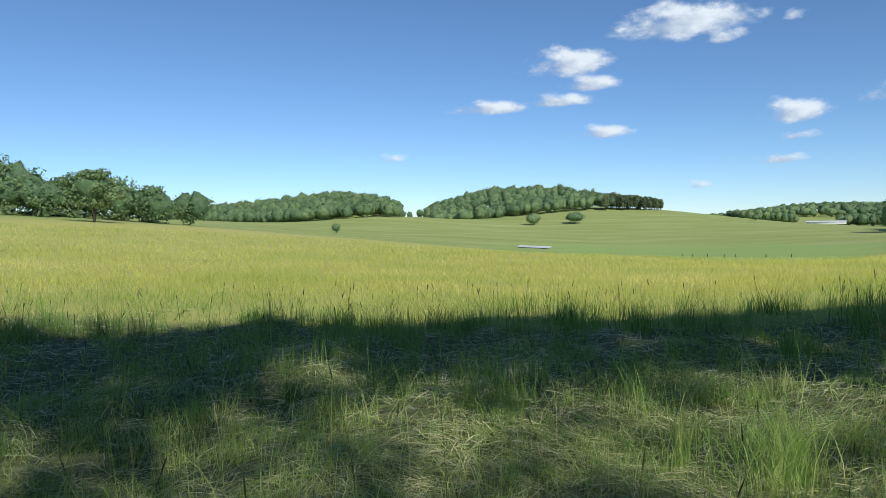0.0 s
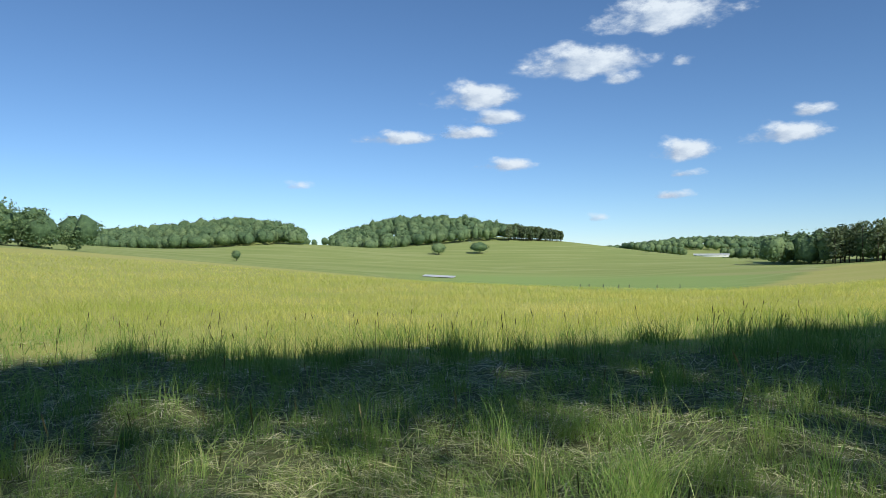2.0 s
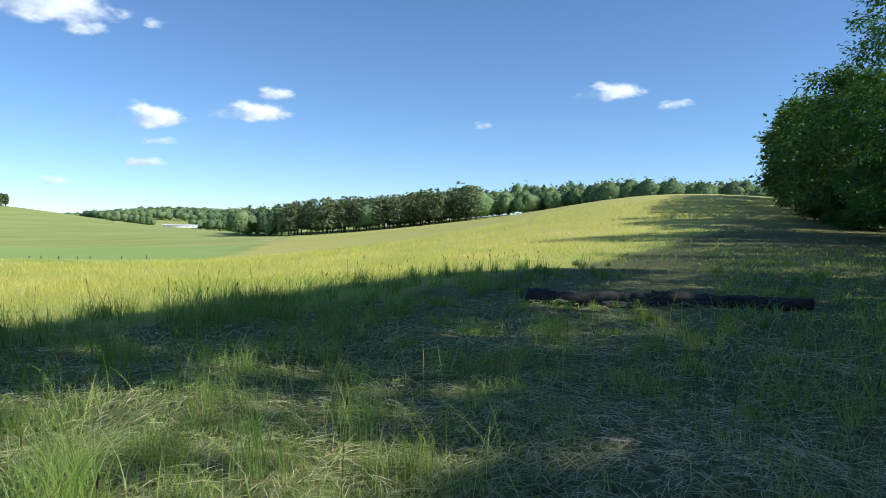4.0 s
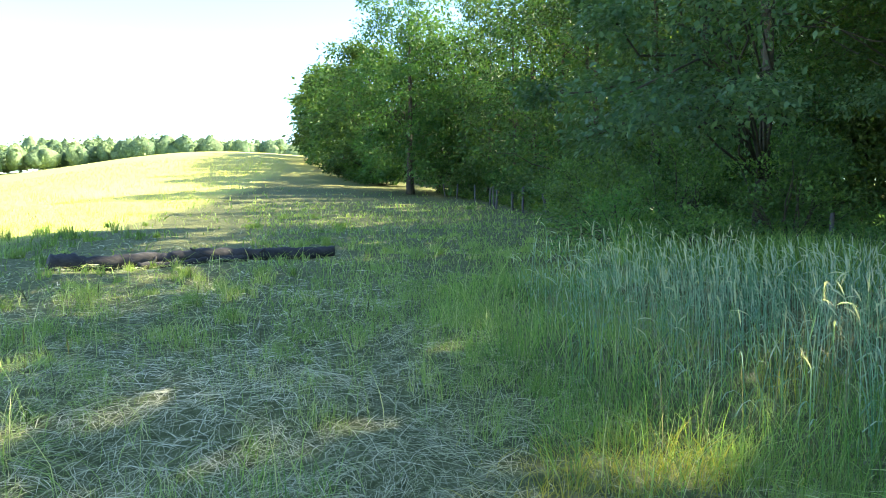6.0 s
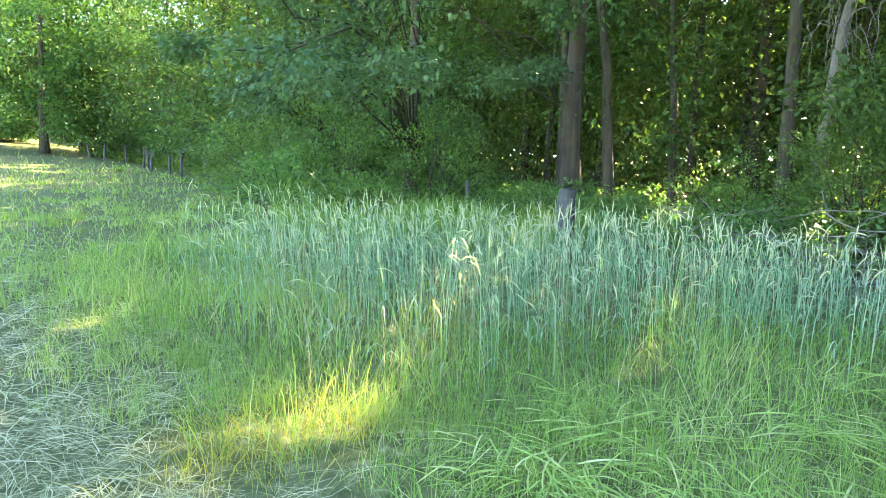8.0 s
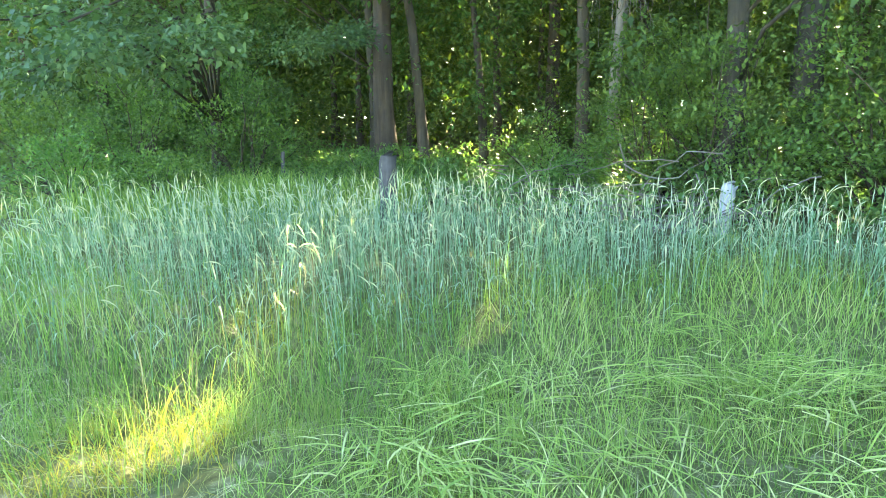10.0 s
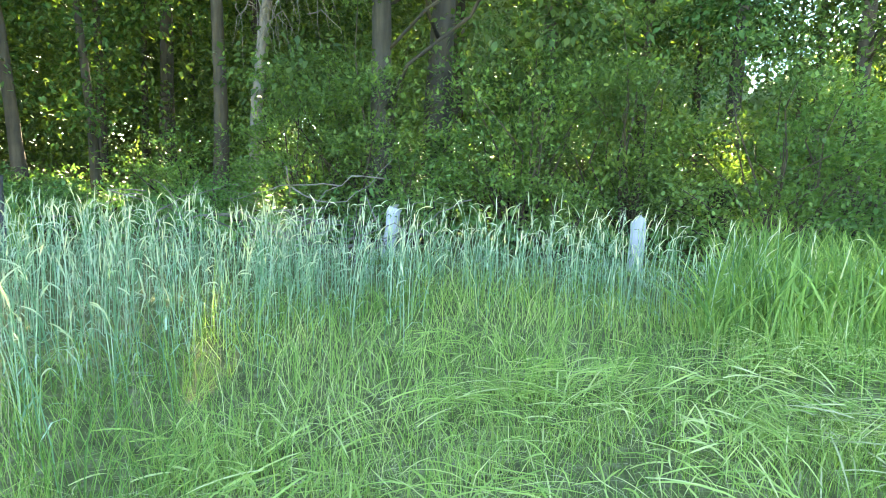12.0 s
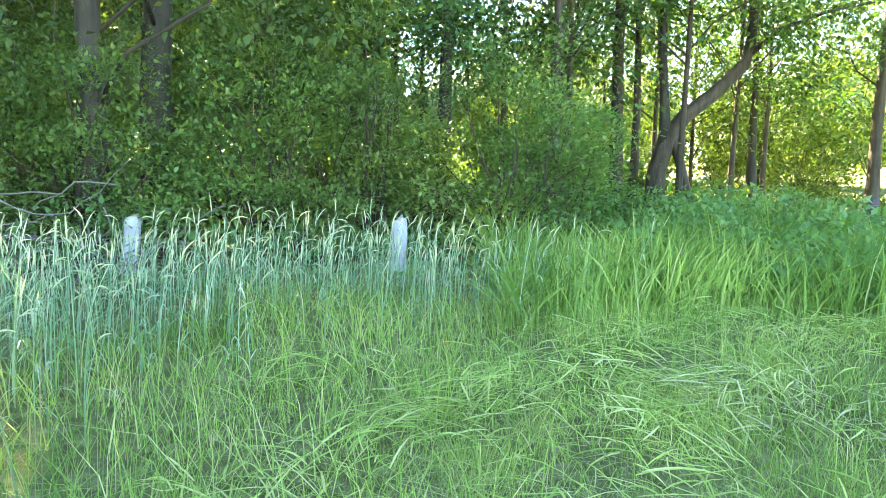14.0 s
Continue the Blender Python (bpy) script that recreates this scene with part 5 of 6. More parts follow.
def build_short():
    r = np.random.default_rng(62)
    out = []
    # loose cover
    x, y, d = polar(56000, -62, 245, 1.0, 70, r)
    ok = (field_edge(x, y) < 0.8) & (y > fence(x) - 0.5) & clear_of_camera(x, y) & ~inside(x, y, RYE)
    bare = wobble(x, y, 0.9, 5.0) + 0.5 * wobble(x, y, 0.33, 1.0)
    ok &= (bare > r.uniform(-1.3, 0.3, len(x))) & off_log(x, y)
    ok &= r.random(len(x)) > 0.93 * straw_path(x, y)
    x, y, d = x[ok], y[ok], d[ok]
    h = r.uniform(0.04, 0.2, len(x)) * (1 + 0.6 * wobble(x, y, 0.6)) * np.interp(field_edge(x, y), [-6, -1.5], [0.9, 1.7])
    h *= np.where((x > 14.3) & (y > 4), 1.5, 1.0)
    out.append(blades(x, y, h, np.maximum(0.003, d * np.interp(d, [6, 12], [0.0011, 0.0017])) * r.uniform(0.7, 1.3, len(x)), r.uniform(0.2, 1.5, len(x)), r, 3))
    # tufts
    tx, ty, td = polar(900, -62, 245, 1.6, 40, r)
    ok = (field_edge(tx, ty) < 0.4) & (ty > fence(tx)) & clear_of_camera(tx, ty, 1.3) & ~inside(tx, ty, RYE) & (r.random(len(tx)) > 0.85 * straw_path(tx, ty))
    tx, ty, td = tx[ok], ty[ok], td[ok]
    per = 75
    spread = r.uniform(0.05, 0.17, len(tx))
    x = (tx[:, None] + r.normal(0, 1, (len(tx), per)) * spread[:, None]).ravel()
    y = (ty[:, None] + r.normal(0, 1, (len(tx), per)) * spread[:, None]).ravel()
    h = (r.uniform(0.12, 0.36, len(tx))[:, None] * r.uniform(0.5, 1.15, (len(tx), per))).ravel()
    d = np.repeat(td, per)
    tone = np.clip(np.repeat(r.uniform(0.1, 0.8, len(tx)), per) + r.normal(0, 0.15, len(x)), 0, 1)
    out.append(blades(x, y, h, np.maximum(0.0035, d * 0.001) * r.uniform(0.7, 1.3, len(x)), r.uniform(0.15, 0.9, len(x)), r, 3, tone))
    # green cover along the lane beside the wood
    x, y, d = polar(30000, 60, 112, 7.5, 48, r, 0.5)
    ok = (y > fence(x) + 0.2) & off_log(x, y) & ~inside(x, y, RYE) & (field_edge(x, y) < 0.8) & (wobble(x, y, 1.0, 4.0) > r.uniform(-1.6, 0.5, len(x)))
    ok &= r.random(len(x)) > 0.6 * straw_path(x, y)
    x, y, d = x[ok], y[ok], d[ok]
    out.append(blades(x, y, r.uniform(0.07, 0.24, len(x)) * (1 + 0.5 * wobble(x, y, 1.2, 2.0)), d * 0.0014 * r.uniform(0.6, 1.3, len(x)), r.uniform(0.2, 1.2, len(x)), r, 3, r.uniform(0.2, 0.8, len(x))))
    tx, ty, td = polar(1150, -62, 110, 2.2, 17, r)
    ok = (field_edge(tx, ty) < 0.8) & (ty > fence(tx) + 1) & clear_of_camera(tx, ty, 1.6) & ~inside(tx, ty, RYE) & (r.random(len(tx)) > 0.85 * straw_path(tx, ty))
    tx, ty, td = tx[ok], ty[ok], td[ok]
    per = 40
    spread = r.uniform(0.04, 0.12, len(tx))
    x = (tx[:, None] + r.normal(0, 1, (len(tx), per)) * spread[:, None]).ravel()
    y = (ty[:, None] + r.normal(0, 1, (len(tx), per)) * spread[:, None]).ravel()
    h = (r.uniform(0.1, 0.36, len(tx))[:, None] * r.uniform(0.5, 1.2, (len(tx), per))).ravel()
    d = np.repeat(td, per)
    tone = np.clip(np.repeat(r.uniform(0.2, 0.95, len(tx)), per) + r.normal(0, 0.15, len(x)), 0, 1)
    out.append(blades(x, y, h, np.maximum(0.003, d * 0.0008) * r.uniform(0.7, 1.3, len(x)), r.uniform(0.1, 0.8, len(x)), r, 3, tone))
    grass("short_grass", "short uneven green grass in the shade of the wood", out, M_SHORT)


def build_straw():
    r = np.random.default_rng(63)
    x, y, d = polar(150000, -62, 150, 0.9, 26, r)
    ok = (field_edge(x, y) < 2.6 + 1.5 * wobble(x, y, 0.9, 2.0)) & (y > fence(x)) & clear_of_camera(x, y, 0.5) & ~inside(x, y, RYE)
    thick = wobble(x, y, 0.9, 5.0) + 0.5 * wobble(x, y, 0.33, 1.0)
    path = straw_path(x, y)
    ok &= thick - 2.8 * path < r.uniform(-0.6, 0.9, len(x))
    ok &= r.random(len(x)) < np.interp(d, [7.5, 13], [1.0, 0.3])
    fresh = (y < 0.6 - 0.35 * x) | (y < -0.6)
    ok &= ~fresh | (r.random(len(x)) < 0.25)
    ok &= (np.hypot(x - 3.75, y - 0.25) > 0.6) | (r.random(len(x)) < 0.35)
    x, y, d = x[ok], y[ok], d[ok]
    n = len(x)
    a = r.uniform(0, 2 * np.pi, n) * 0.5 + 1.5 * wobble(x, y, 1.3, 8.0)
    l = r.uniform(0.08, 0.30, n)
    s = np.linspace(-0.5, 0.5, 3)[None, :]
    curl = r.normal(0, 0.25, n)[:, None]
    px = x[:, None] + l[:, None] * (np.cos(a)[:, None] * s - np.sin(a)[:, None] * curl * s ** 2)
    py = y[:, None] + l[:, None] * (np.sin(a)[:, None] * s + np.cos(a)[:, None] * curl * s ** 2)
    pz = land(px, py) + 0.01 + r.uniform(0, 0.055, n)[:, None] + (r.normal(0, 0.12, n) * l)[:, None] * s + 0.04 * (0.25 - s ** 2)
    side = np.stack([-np.sin(a), np.cos(a), r.normal(0, 0.4, n)], 1)
    side /= np.linalg.norm(side, axis=1)[:, None]
    w = (np.maximum(0.003, d * 0.0009) * r.uniform(0.6, 1.3, n))[:, None] * np.array([0.6, 1, 0.3])[None, :]
    grass("straw", "flattened dry straw and cut grass on the ground", [ribbons(np.stack([px, py, pz], -1), side, w, np.clip(r.random(n) * 0.75 + 0.45 * path[ok], 0, 1))], M_STRAW)


def build_lush():
    r = np.random.default_rng(64)
    out = []
    x, y = r.uniform(-9, 11, 120000), r.uniform(-9.5, 3.5, 120000)
    gap = front_gap(x, y)
    inn = inside(x, y, RYE)
    east = (x > 3.3) & (y > -5)
    ok = (inn & (gap < 1.5)) | (~inn & (gap < np.where(east, 0.7, 3.2) + 0.35 * wobble(x, y, 0.5)) & (y > fence(x) - 0.5))
    ok |= (x < 1.6) & (y < -5.2 + 0.25 * x) & (y > fence(x) - 1.5)
    ok &= clear_of_camera(x, y, 1.0)
    x, y, gap, inn = x[ok], y[ok], gap[ok], inn[ok]
    h = np.where(inn, r.uniform(0.3, 0.62, len(x)), r.uniform(0.16, 0.5, len(x)) * np.interp(gap, [0, 2.6], [1.25, 0.65])) * (1 + 0.5 * wobble(x, y, 0.45))
    d = np.hypot(x - 0.5, y - 0.7)
    keep = r.random(len(x)) < np.interp(d, [2, 5, 10], [1.0, 0.7, 0.35])
    x, y, h, d = x[keep], y[keep], h[keep], d[keep]
    tone = np.clip(0.42 + 0.34 * wobble(x, y, 0.6, 3.0) + r.normal(0, 0.26, len(x)), 0, 1)
    out.append(blades(x, y, h, np.maximum(0.0045, d * 0.001) * r.uniform(0.5, 1.6, len(x)), r.uniform(0.1, 1.3, len(x)), r, 3, tone))
    x, y = r.uniform(-10, 2.2, 22000), r.uniform(-12.5, -5.0, 22000)
    ok = (y < -5.6 + 0.45 * np.maximum(x, 0) - 0.12 * np.minimum(x, 0)) & (y > -12.5 + 0.5 * x)
    x, y = x[ok], y[ok]
    tone = np.clip(0.35 + 0.3 * wobble(x, y, 0.8, 2.0) + r.normal(0, 0.2, len(x)), 0, 1)
    out.append(blades(x, y, r.uniform(0.45, 0.95, len(x)) * (1 + 0.3 * wobble(x, y, 0.9, 5.0)), r.uniform(0.012, 0.026, len(x)), r.uniform(0.1, 0.9, len(x)), r, 4, tone))
    # a bank of tall grass between the rye and the trees
    fx = r.uniform(10.6, 18.5, 9000)
    x, y = fx, fence(fx) + r.uniform(-0.6, 4.2, 9000) * np.interp(fx, [10.6, 13, 18.5], [0.5, 1.0, 0.4])
    ok = ~inside(x, y, RYE)
    x, y = x[ok], y[ok]
    out.append(blades(x, y, r.uniform(0.35, 0.85, len(x)) * (1 + 0.35 * wobble(x, y, 0.9, 2.0)), r.uniform(0.012, 0.024, len(x)), r.uniform(0.1, 0.9, len(x)), r, 4, r.uniform(0.0, 0.75, len(x))))
    grass("lush_grass", "lush tall green grass in front of the rye", out, M_LUSH)


def build_rye():
    r = np.random.default_rng(65)
    x, y = r.uniform(-0.5, 11, 20000), r.uniform(-7.4, 2.2, 20000)
    gap = front_gap(x, y)
    ok = inside(x, y, RYE) & (r.random(len(x)) < np.interp(gap, [0, 0.5, 1.2], [0.06, 0.35, 1.0]) * np.interp(x, [0.2, 1.2, 2.4], [0.03, 0.25, 1.0]))
    x, y = x[ok][:2100], y[ok][:2100]
    n = len(x)
    z = land(x, y)
    h = r.uniform(0.38, 0.94, n) * (1 + 0.06 * wobble(x, y, 1.4))
    h *= np.interp(y - fence(x), [0.3, 2.6], [0.5, 1.0]) * np.interp(np.hypot(x - 9.9, y + 3.2), [0.5, 2.4], [0.78, 1.0])
    a = r.normal(2.4, 1.1, n)
    way = np.stack([np.cos(a), np.sin(a)], 1)
    lean = r.uniform(0.02, 0.3, n)
    s = np.linspace(0, 1, 5)
    stem = np.zeros((n, 5, 3))
    stem[..., :2] = np.stack([x, y], 1)[:, None] + way[:, None] * (lean * h)[:, None, None] * (s ** 2)[None, :, None]
    stem[..., 2] = z[:, None] + h[:, None] * s
    f = r.uniform(0, np.pi, n)
    side = np.stack([np.cos(f), np.sin(f), 0 * f], 1)
    tone = r.random(n)
    stalks = [ribbons(stem, side, np.tile([0.007, 0.007, 0.0065, 0.0055, 0.004], (n, 1)), tone)]
    side2 = np.stack([-np.sin(f), np.cos(f), 0 * f], 1)
    stalks.append(ribbons(stem, side2, np.tile([0.007, 0.007, 0.0065, 0.0055, 0.004], (n, 1)), tone))
    # two long leaves on each stalk
    for level in (0.35, 0.62):
        la = r.uniform(0, 2 * np.pi, n)
        ld = np.stack([np.cos(la), np.sin(la)], 1)
        q = np.linspace(0, 1, 4)
        foot = stem[:, 0] + (stem[:, 4] - stem[:, 0]) * level * r.uniform(0.8, 1.15, n)[:, None]
        l = r.uniform(0.15, 0.34, n)
        p = np.repeat(foot[:, None], 4, 1)
        p[..., :2] += ld[:, None] * (l * 0.75)[:, None, None] * q[None, :, None]
        p[..., 2] += l[:, None] * (0.85 * q - 0.95 * q ** 2)[None, :]
        stalks.append(ribbons(p, np.stack([-ld[:, 1], ld[:, 0], 0 * la], 1), np.tile([0.008, 0.010, 0.007, 0.001], (n, 1)), r.random(n)))
    grass("rye_stalks", "stand of tall blue-green rye stalks", stalks, M_RYE)
    # nodding ears with awns
    top, nod = stem[:, 4], 0.15 + 2.0 * r.random(n) ** 1.7
    l = r.uniform(0.09, 0.16, n)
    q = np.linspace(0, 1, 5)
    p = np.repeat(top[:, None], 5, 1)
    ang = nod[:, None] * (0.35 + 0.65 * q[None, :])
    step = (l / 4)[:, None]
    p[:, 1:, :2] += way[:, None] * np.cumsum(step * np.sin(ang[:, 1:]), 1)[..., None]
    p[:, 1:, 2] += np.cumsum(step * np.cos(ang[:, 1:]), 1)
    across = np.stack([-way[:, 1], way[:, 0], 0 * a], 1)
    bulk = np.array([0.004, 0.010, 0.011, 0.008, 0.002])
    ears = [ribbons(p, across, np.tile(bulk, (n, 1)), tone)]
    upish = np.stack([way[:, 0] * np.cos(nod), way[:, 1] * np.cos(nod), -np.sin(nod)], 1)
    ears.append(ribbons(p, upish, np.tile(bulk * 0.9, (n, 1)), tone))
    along = p[:, 4] - p[:, 2]
    along /= np.linalg.norm(along, axis=1)[:, None]
    for j in range(6):
        foot = p[:, 1 + j % 4]
        d = along + across * r.normal(0, 0.28, (n, 1)) + upish * r.normal(0, 0.28, (n, 1))
        d /= np.linalg.norm(d, axis=1)[:, None]
        tip = foot + d * r.uniform(0.06, 0.10, n)[:, None]
        ears.append(ribbons(np.stack([foot, tip], 1), across, np.tile([0.0022, 0.0006], (n, 1)), tone))
    grass("rye_ears", "pale nodding rye ears with awns", ears, M_EAR)


def build_matted():
    """Pale green blades that were trodden flat."""
    r = np.random.default_rng(68)
    x, y = r.uniform(-4, 5.2, 24000), r.uniform(-5.6, 1.2, 24000)
    ok = ~inside(x, y, RYE) & (y < 0.9 - 0.35 * x) & clear_of_camera(x, y, 0.6) & (y > fence(x))
    ok &= wobble(x, y, 0.55, 4.0) > r.uniform(-0.9, 0.4, len(x)) + 0.5 * (x > 1.8)
    x, y = x[ok], y[ok]
    n = len(x)
    a = 1.2 * wobble(x, y, 0.9, 6.0) * np.pi + r.normal(0, 0.7, n)
    l = r.uniform(0.14, 0.38, n)
    s = np.linspace(-0.5, 0.5, 5)[None, :]
    px, py = x[:, None] + l[:, None] * np.cos(a)[:, None] * s, y[:, None] + l[:, None] * np.sin(a)[:, None] * s + 0.1 * r.normal(0, 1, n)[:, None] * s ** 2
    pz = land(px, py) + r.uniform(0.03, 0.2, n)[:, None] + (r.normal(0, 0.2, n) * l)[:, None] * s + 0.25 * l[:, None] * (0.25 - s ** 2)
    side = np.stack([-np.sin(a), np.cos(a), r.normal(0, 0.5, n)], 1)
    side /= np.linalg.norm(side, axis=1)[:, None]
    w = r.uniform(0.005, 0.011, n)[:, None] * np.array([0.6, 1, 1, 0.8, 0.15])[None, :]
    pale = (x < 1.3) & (y > -3.9) & (r.random(n) < 0.4)
    pts = np.stack([px, py, pz], -1)
    grass("matted_straw", "dry pale blades among the trodden grass", [ribbons(pts[pale], side[pale], w[pale], r.uniform(0.0, 0.55, pale.sum()))], M_STRAW)
    px, py, pz, side, w, n = px[~pale], py[~pale], pz[~pale], side[~pale], w[~pale], int((~pale).sum())
    grass("matted_grass", "trodden pale green grass lying in swirls", [ribbons(np.stack([px, py, pz], -1), side, w, r.uniform(0.45, 1.0, n))], M_LUSH)


def build_trodden():
    """Grass pressed flat in swirls in the shade beside the field, and dark upright clumps at the shade's edge."""
    r = np.random.default_rng(74)
    x, y, d = polar(88000, -62, 100, 1.6, 16, r)
    ok = (field_edge(x, y) < 1.0) & (y > 2.0 + 0.42 * x) & clear_of_camera(x, y, 0.6) & ~inside(x, y, RYE)
    ok &= wobble(x, y, 0.7, 2.0) + 0.6 * wobble(x, y, 0.25, 7.0) > r.uniform(-1.1, 0.5, len(x))
    x, y, d = x[ok], y[ok], d[ok]
    n = len(x)
    a = np.pi * (wobble(x, y, 0.8, 3.0) + 0.4 * wobble(x, y, 0.3, 1.0)) + r.normal(0, 0.45, n)
    l = r.uniform(0.08, 0.24, n)
    s = np.linspace(-0.5, 0.5, 3)[None, :]
    px, py = x[:, None] + l[:, None] * np.cos(a)[:, None] * s, y[:, None] + l[:, None] * np.sin(a)[:, None] * s
    heap = np.clip(wobble(x, y, 0.5, 4.0), 0, 1) * 0.09
    pz = land(px, py) + (0.02 + heap + r.uniform(0, 0.06, n))[:, None] + (r.normal(0, 0.16, n) * l)[:, None] * s + 0.22 * l[:, None] * (0.25 - s ** 2)
    side = np.stack([-np.sin(a), np.cos(a), r.normal(0, 0.5, n)], 1)
    side /= np.linalg.norm(side, axis=1)[:, None]
    w = (np.maximum(0.0035, d * 0.0008) * r.uniform(0.6, 1.4, n))[:, None] * np.array([0.5, 1, 0.25])[None]
    pts, dry = np.stack([px, py, pz], -1), r.random(n) < 0.36 + 0.34 * wobble(x, y, 1.1, 8.0)
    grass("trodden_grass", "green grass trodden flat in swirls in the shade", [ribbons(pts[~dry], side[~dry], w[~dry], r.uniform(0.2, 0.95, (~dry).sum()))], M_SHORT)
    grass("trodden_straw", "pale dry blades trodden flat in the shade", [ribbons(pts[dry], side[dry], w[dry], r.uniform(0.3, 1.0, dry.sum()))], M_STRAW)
    tx, ty, td = polar(2500, -60, 66, 4.5, 30, r)
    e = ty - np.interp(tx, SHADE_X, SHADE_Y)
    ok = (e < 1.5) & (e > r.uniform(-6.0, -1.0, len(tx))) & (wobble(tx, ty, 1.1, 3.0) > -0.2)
    tx, ty, td = tx[ok], ty[ok], td[ok]
    per = 34
    spread = r.uniform(0.06, 0.2, len(tx))[:, None]
    x, y = (tx[:, None] + r.normal(0, 1, (len(tx), per)) * spread).ravel(), (ty[:, None] + r.normal(0, 1, (len(tx), per)) * spread).ravel()
    h = (r.uniform(0.25, 0.68, len(tx))[:, None] * r.uniform(0.5, 1.15, (len(tx), per))).ravel()
    d = np.repeat(td, per)
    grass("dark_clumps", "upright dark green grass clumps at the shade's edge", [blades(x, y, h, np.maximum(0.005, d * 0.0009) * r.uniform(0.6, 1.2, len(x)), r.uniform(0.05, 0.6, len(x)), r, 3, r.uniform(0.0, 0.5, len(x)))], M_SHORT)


def build_panicles():
    """Airy flowering heads of fine grass among the front of the rye."""
    r = np.random.default_rng(75)
    n = 420
    x, y = r.normal(5.6, 0.9, n), r.normal(-0.9, 1.0, n)
    ok = (front_gap(x, y) < 1.6) & (x > 4.1)
    x, y = x[ok], y[ok]
    n = len(x)
    h, a = r.uniform(0.5, 0.85, n), r.uniform(0, 2 * np.pi, n)
    s = np.linspace(0, 1, 4)
    stem = np.zeros((n, 4, 3))
    stem[..., 0] = x[:, None] + np.cos(a)[:, None] * (0.12 * h)[:, None] * (s ** 2)[None]
    stem[..., 1] = y[:, None] + np.sin(a)[:, None] * (0.12 * h)[:, None] * (s ** 2)[None]
    stem[..., 2] = land(x, y)[:, None] + h[:, None] * s
    side = np.stack([-np.sin(a), np.cos(a), 0 * a], 1)
    out = [ribbons(stem, side, np.tile([0.0035, 0.003, 0.0025, 0.0015], (n, 1)), r.uniform(0.3, 0.8, n))]
    for _ in range(16):
        up = r.random(n)
        foot = stem[:, 3] * (1 - 0.28 * up)[:, None] + stem[:, 2] * (0.28 * up)[:, None]
        b = r.uniform(0, 2 * np.pi, n)
        reach = 0.02 + 0.05 * up
        tip = foot + np.stack([np.cos(b) * reach, np.sin(b) * reach, r.uniform(0.0, 0.035, n)], 1)
        out.append(ribbons(np.stack([foot, tip], 1), np.stack([-np.sin(b), np.cos(b), 0 * b], 1), np.tile([0.0008, 0.003], (n, 1)), r.uniform(0.2, 0.7, n)))
    grass("flowering_grass", "fine grass with airy pale brown flower heads", out, M_PANICLE)


def build_seed_stalks():
    r = np.random.default_rng(66)
    x, y, d = polar(7000, -60, 70, 3.2, 32, r)
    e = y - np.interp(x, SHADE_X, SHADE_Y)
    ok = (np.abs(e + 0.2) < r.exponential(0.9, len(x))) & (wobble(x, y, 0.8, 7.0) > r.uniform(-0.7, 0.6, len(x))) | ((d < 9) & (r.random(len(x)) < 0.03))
    ok &= clear_of_camera(x, y, 2.5)
    x, y, d = x[ok], y[ok], d[ok]
    n = len(x)
    h = r.uniform(0.35, 0.75, n)
    a = r.uniform(0, 2 * np.pi, n)
    way = np.stack([np.cos(a), np.sin(a)], 1)
    s = np.linspace(0, 1, 5)
    stem = np.zeros((n, 5, 3))
    stem[..., :2] = np.stack([x, y], 1)[:, None] + way[:, None] * (r.uniform(0.03, 0.3, n) * h)[:, None, None] * (s ** 2)[None, :, None]
    stem[..., 2] = land(x, y)[:, None] + h[:, None] * s
    f = r.uniform(0, np.pi, n)
    side = np.stack([np.cos(f), np.sin(f), 0 * f], 1)
    w = np.maximum(0.003, d * 0.0005)
    tone = r.random(n)
    out = [ribbons(stem, side, w[:, None] * np.array([1, 1, 0.9, 0.8, 0.6])[None], tone)]
    tip = stem[:, 4] - stem[:, 3]
    tip /= np.linalg.norm(tip, axis=1)[:, None]
    l = r.uniform(0.06, 0.14, n)[:, None, None]
    q = np.linspace(0, 1, 4)[None, :, None]
    head = stem[:, 4][:, None] + tip[:, None] * l * q
    for sd in (side, np.stack([-np.sin(f), np.cos(f), 0 * f], 1)):
        out.append(ribbons(head, sd, (np.maximum(0.009, d * 0.0012))[:, None] * np.array([0.4, 1, 0.8, 0.2])[None], tone))
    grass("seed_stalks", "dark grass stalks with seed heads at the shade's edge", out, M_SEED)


def build_tuft(x, y, n, height, spread, lean, label, seed, mat=None):
    r = np.random.default_rng(seed)
    bx, by = x + r.normal(0, spread, n), y + r.normal(0, spread, n)
    h = height * r.uniform(0.4, 1.1, n)
    v, f, t = blades(bx, by, h, r.uniform(0.003, 0.0055, n), lean * r.uniform(0.4, 1.5, n), r, 5, r.uniform(0.2, 1.0, n))
    base = np.array([x, y, float(land(x, y))])
    ob = tagged(thing("grass_tuft", v - base, f, mat or M_LUSH, tone=t), label, "grass tuft", kind="stuff")
    ob.location = base


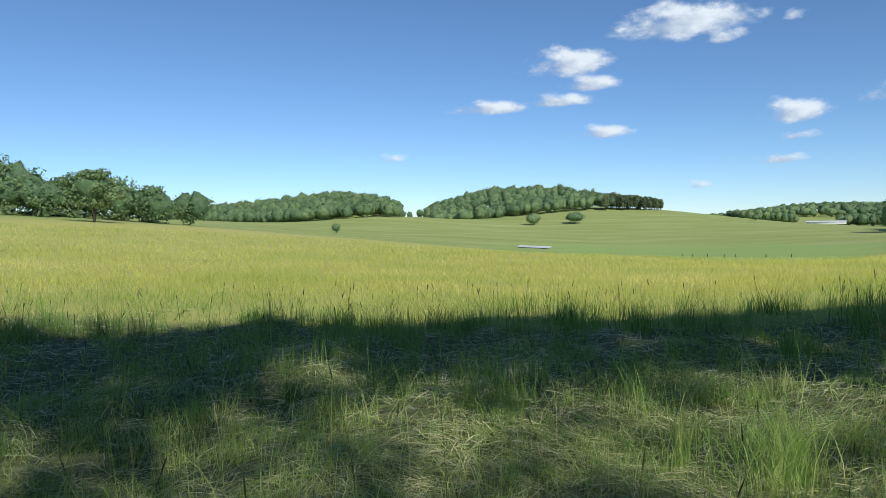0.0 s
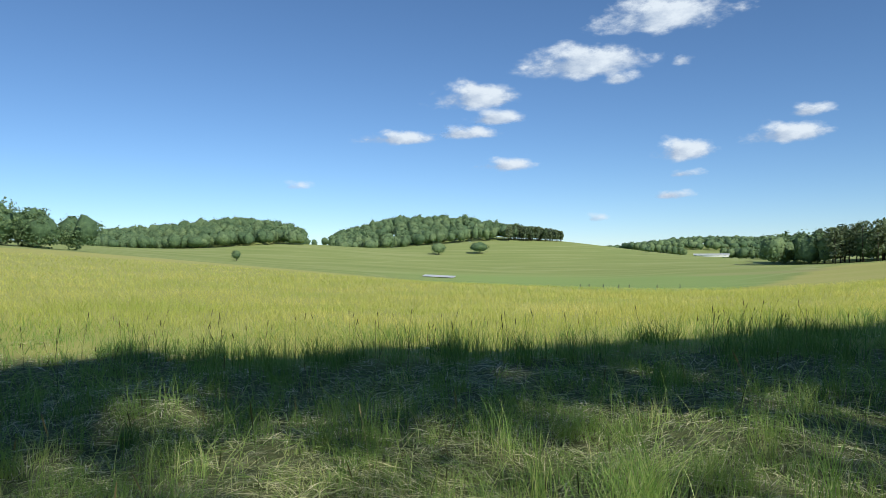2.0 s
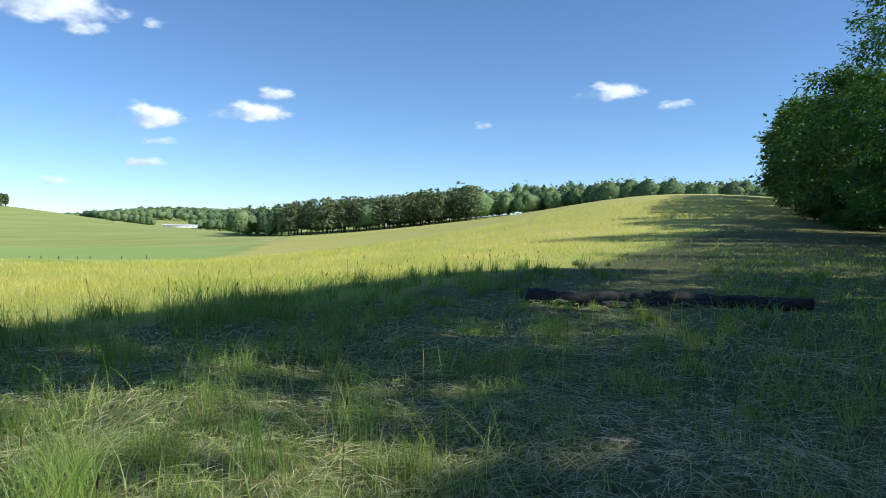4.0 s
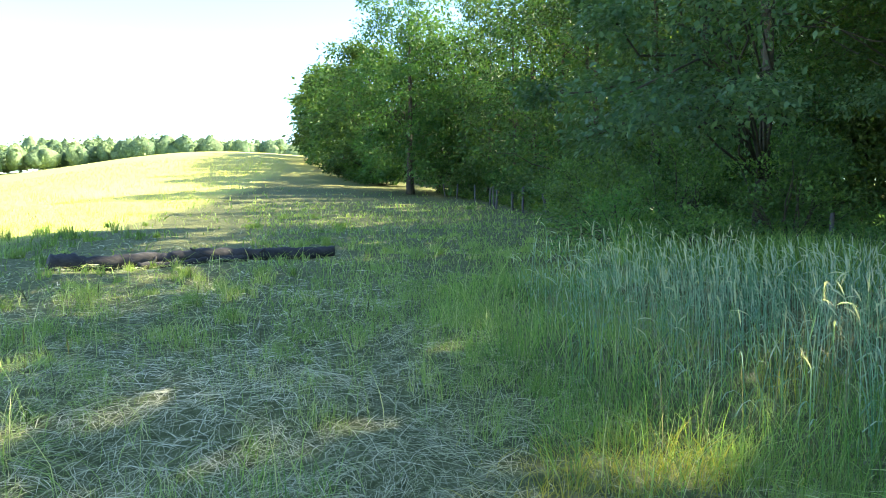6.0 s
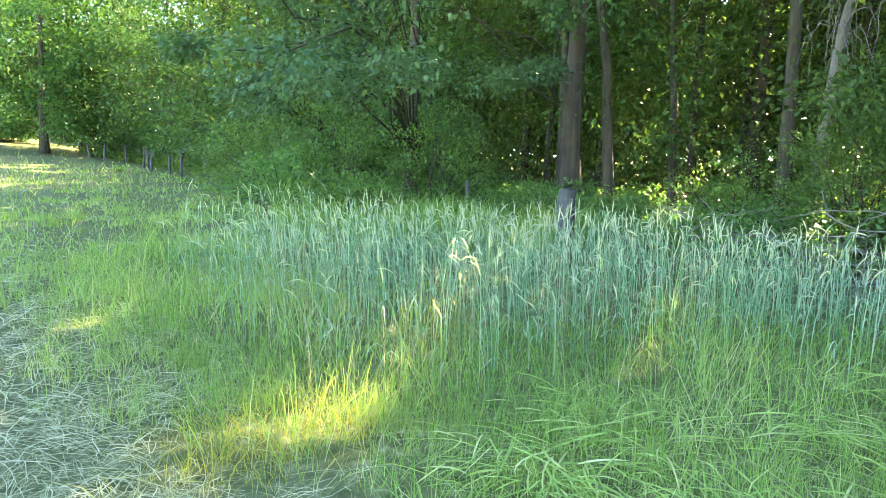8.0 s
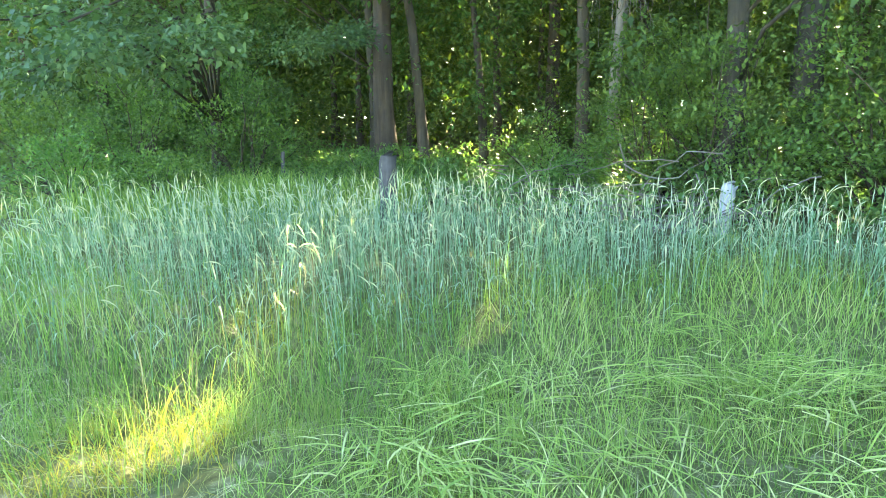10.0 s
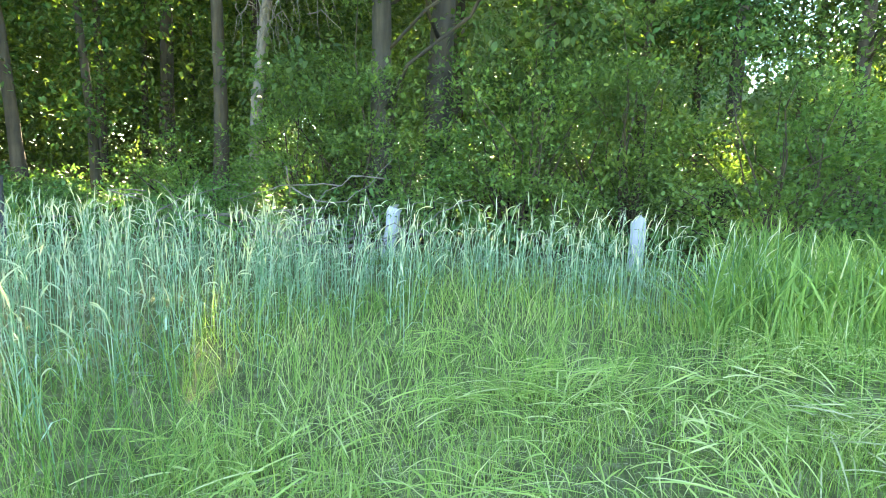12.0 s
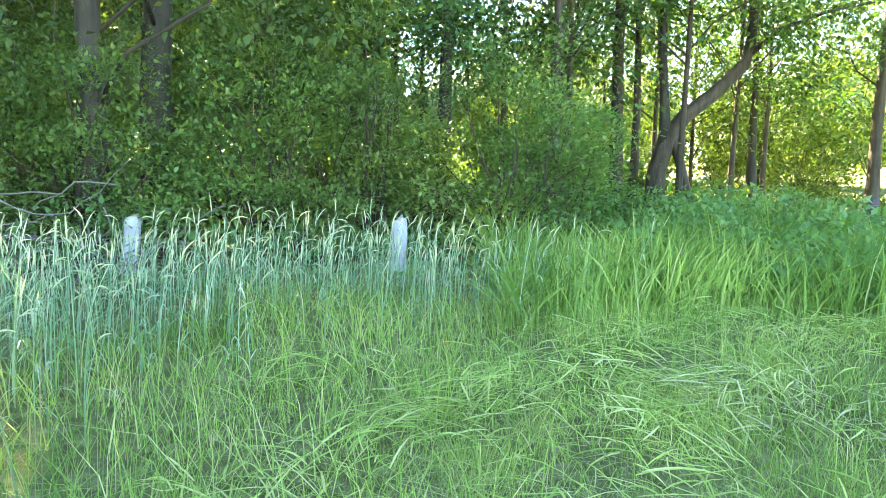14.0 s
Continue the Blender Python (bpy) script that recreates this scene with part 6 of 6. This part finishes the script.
def build_stems():
    """Long single blades and dry stems that stand out of the trodden grass."""
    r = np.random.default_rng(69)
    x, y, d = polar(2600, -60, 80, 2.6, 14, r)
    ok = (field_edge(x, y) < 0.5) & (y > fence(x) + 2) & clear_of_camera(x, y, 1.8) & ~inside(x, y, RYE)
    x, y, d = x[ok], y[ok], d[ok]
    n = len(x)
    grass("long_blades", "single long pale grass blades and dry stems", [blades(x, y, r.uniform(0.3, 0.75, n), np.maximum(0.0035, d * 0.0006) * r.uniform(0.7, 1.4, n), r.uniform(0.2, 1.3, n), r, 5, r.uniform(0.5, 1.0, n))], M_LUSH)


build_stems()
build_field()
build_short()
build_straw()
build_lush()
build_rye()
build_seed_stalks()
build_matted()
build_trodden()
build_panicles()
build_tuft(1.12, 4.9, 190, 0.85, 0.12, 0.6, "sunlit tuft of long bright green grass blades", 1)
build_tuft(0.95, 4.8, 110, 0.45, 0.16, 0.7, "small tuft of bright green grass", 2)
build_tuft(0.53, 5.2, 70, 0.62, 0.05, 0.22, "upright tuft of dark green grass", 3, M_SHORT)
build_tuft(-0.6, 3.65, 60, 0.6, 0.06, 0.25, "upright tuft of dark green grass", 4, M_SHORT)
build_tuft(2.15, 4.75, 90, 0.75, 0.1, 0.28, "tuft of tall green grass with seed stems", 5)
build_tuft(3, 4.95, 70, 0.7, 0.1, 0.25, "tuft of tall green grass with seed stems", 6)
build_tuft(0.45, 6.55, 110, 0.5, 0.15, 0.4, "tuft of green grass in dappled light", 7)
build_tuft(-1.95, 5.65, 80, 0.42, 0.12, 0.35, "tuft of green grass in the shade", 8, M_SHORT)
build_tuft(-3.15, 5.05, 90, 0.45, 0.15, 0.35, "tuft of green grass in the shade", 9, M_SHORT)
build_tuft(3.95, 0.0, 150, 0.36, 0.22, 0.7, "yellow-green grass tuft in a patch of sun", 10, M_SUNNY)
build_tuft(3.65, 0.3, 200, 0.28, 0.25, 0.9, "yellow matted grass in a patch of sun", 12, M_SUNNY)
build_tuft(3.45, 0.6, 160, 0.22, 0.25, 1.0, "yellow matted grass in a patch of sun", 13, M_SUNNY)
build_tuft(5.3, -0.9, 45, 0.7, 0.18, 0.35, "tall yellow-green grass in a patch of sun", 11, M_SUNNY)
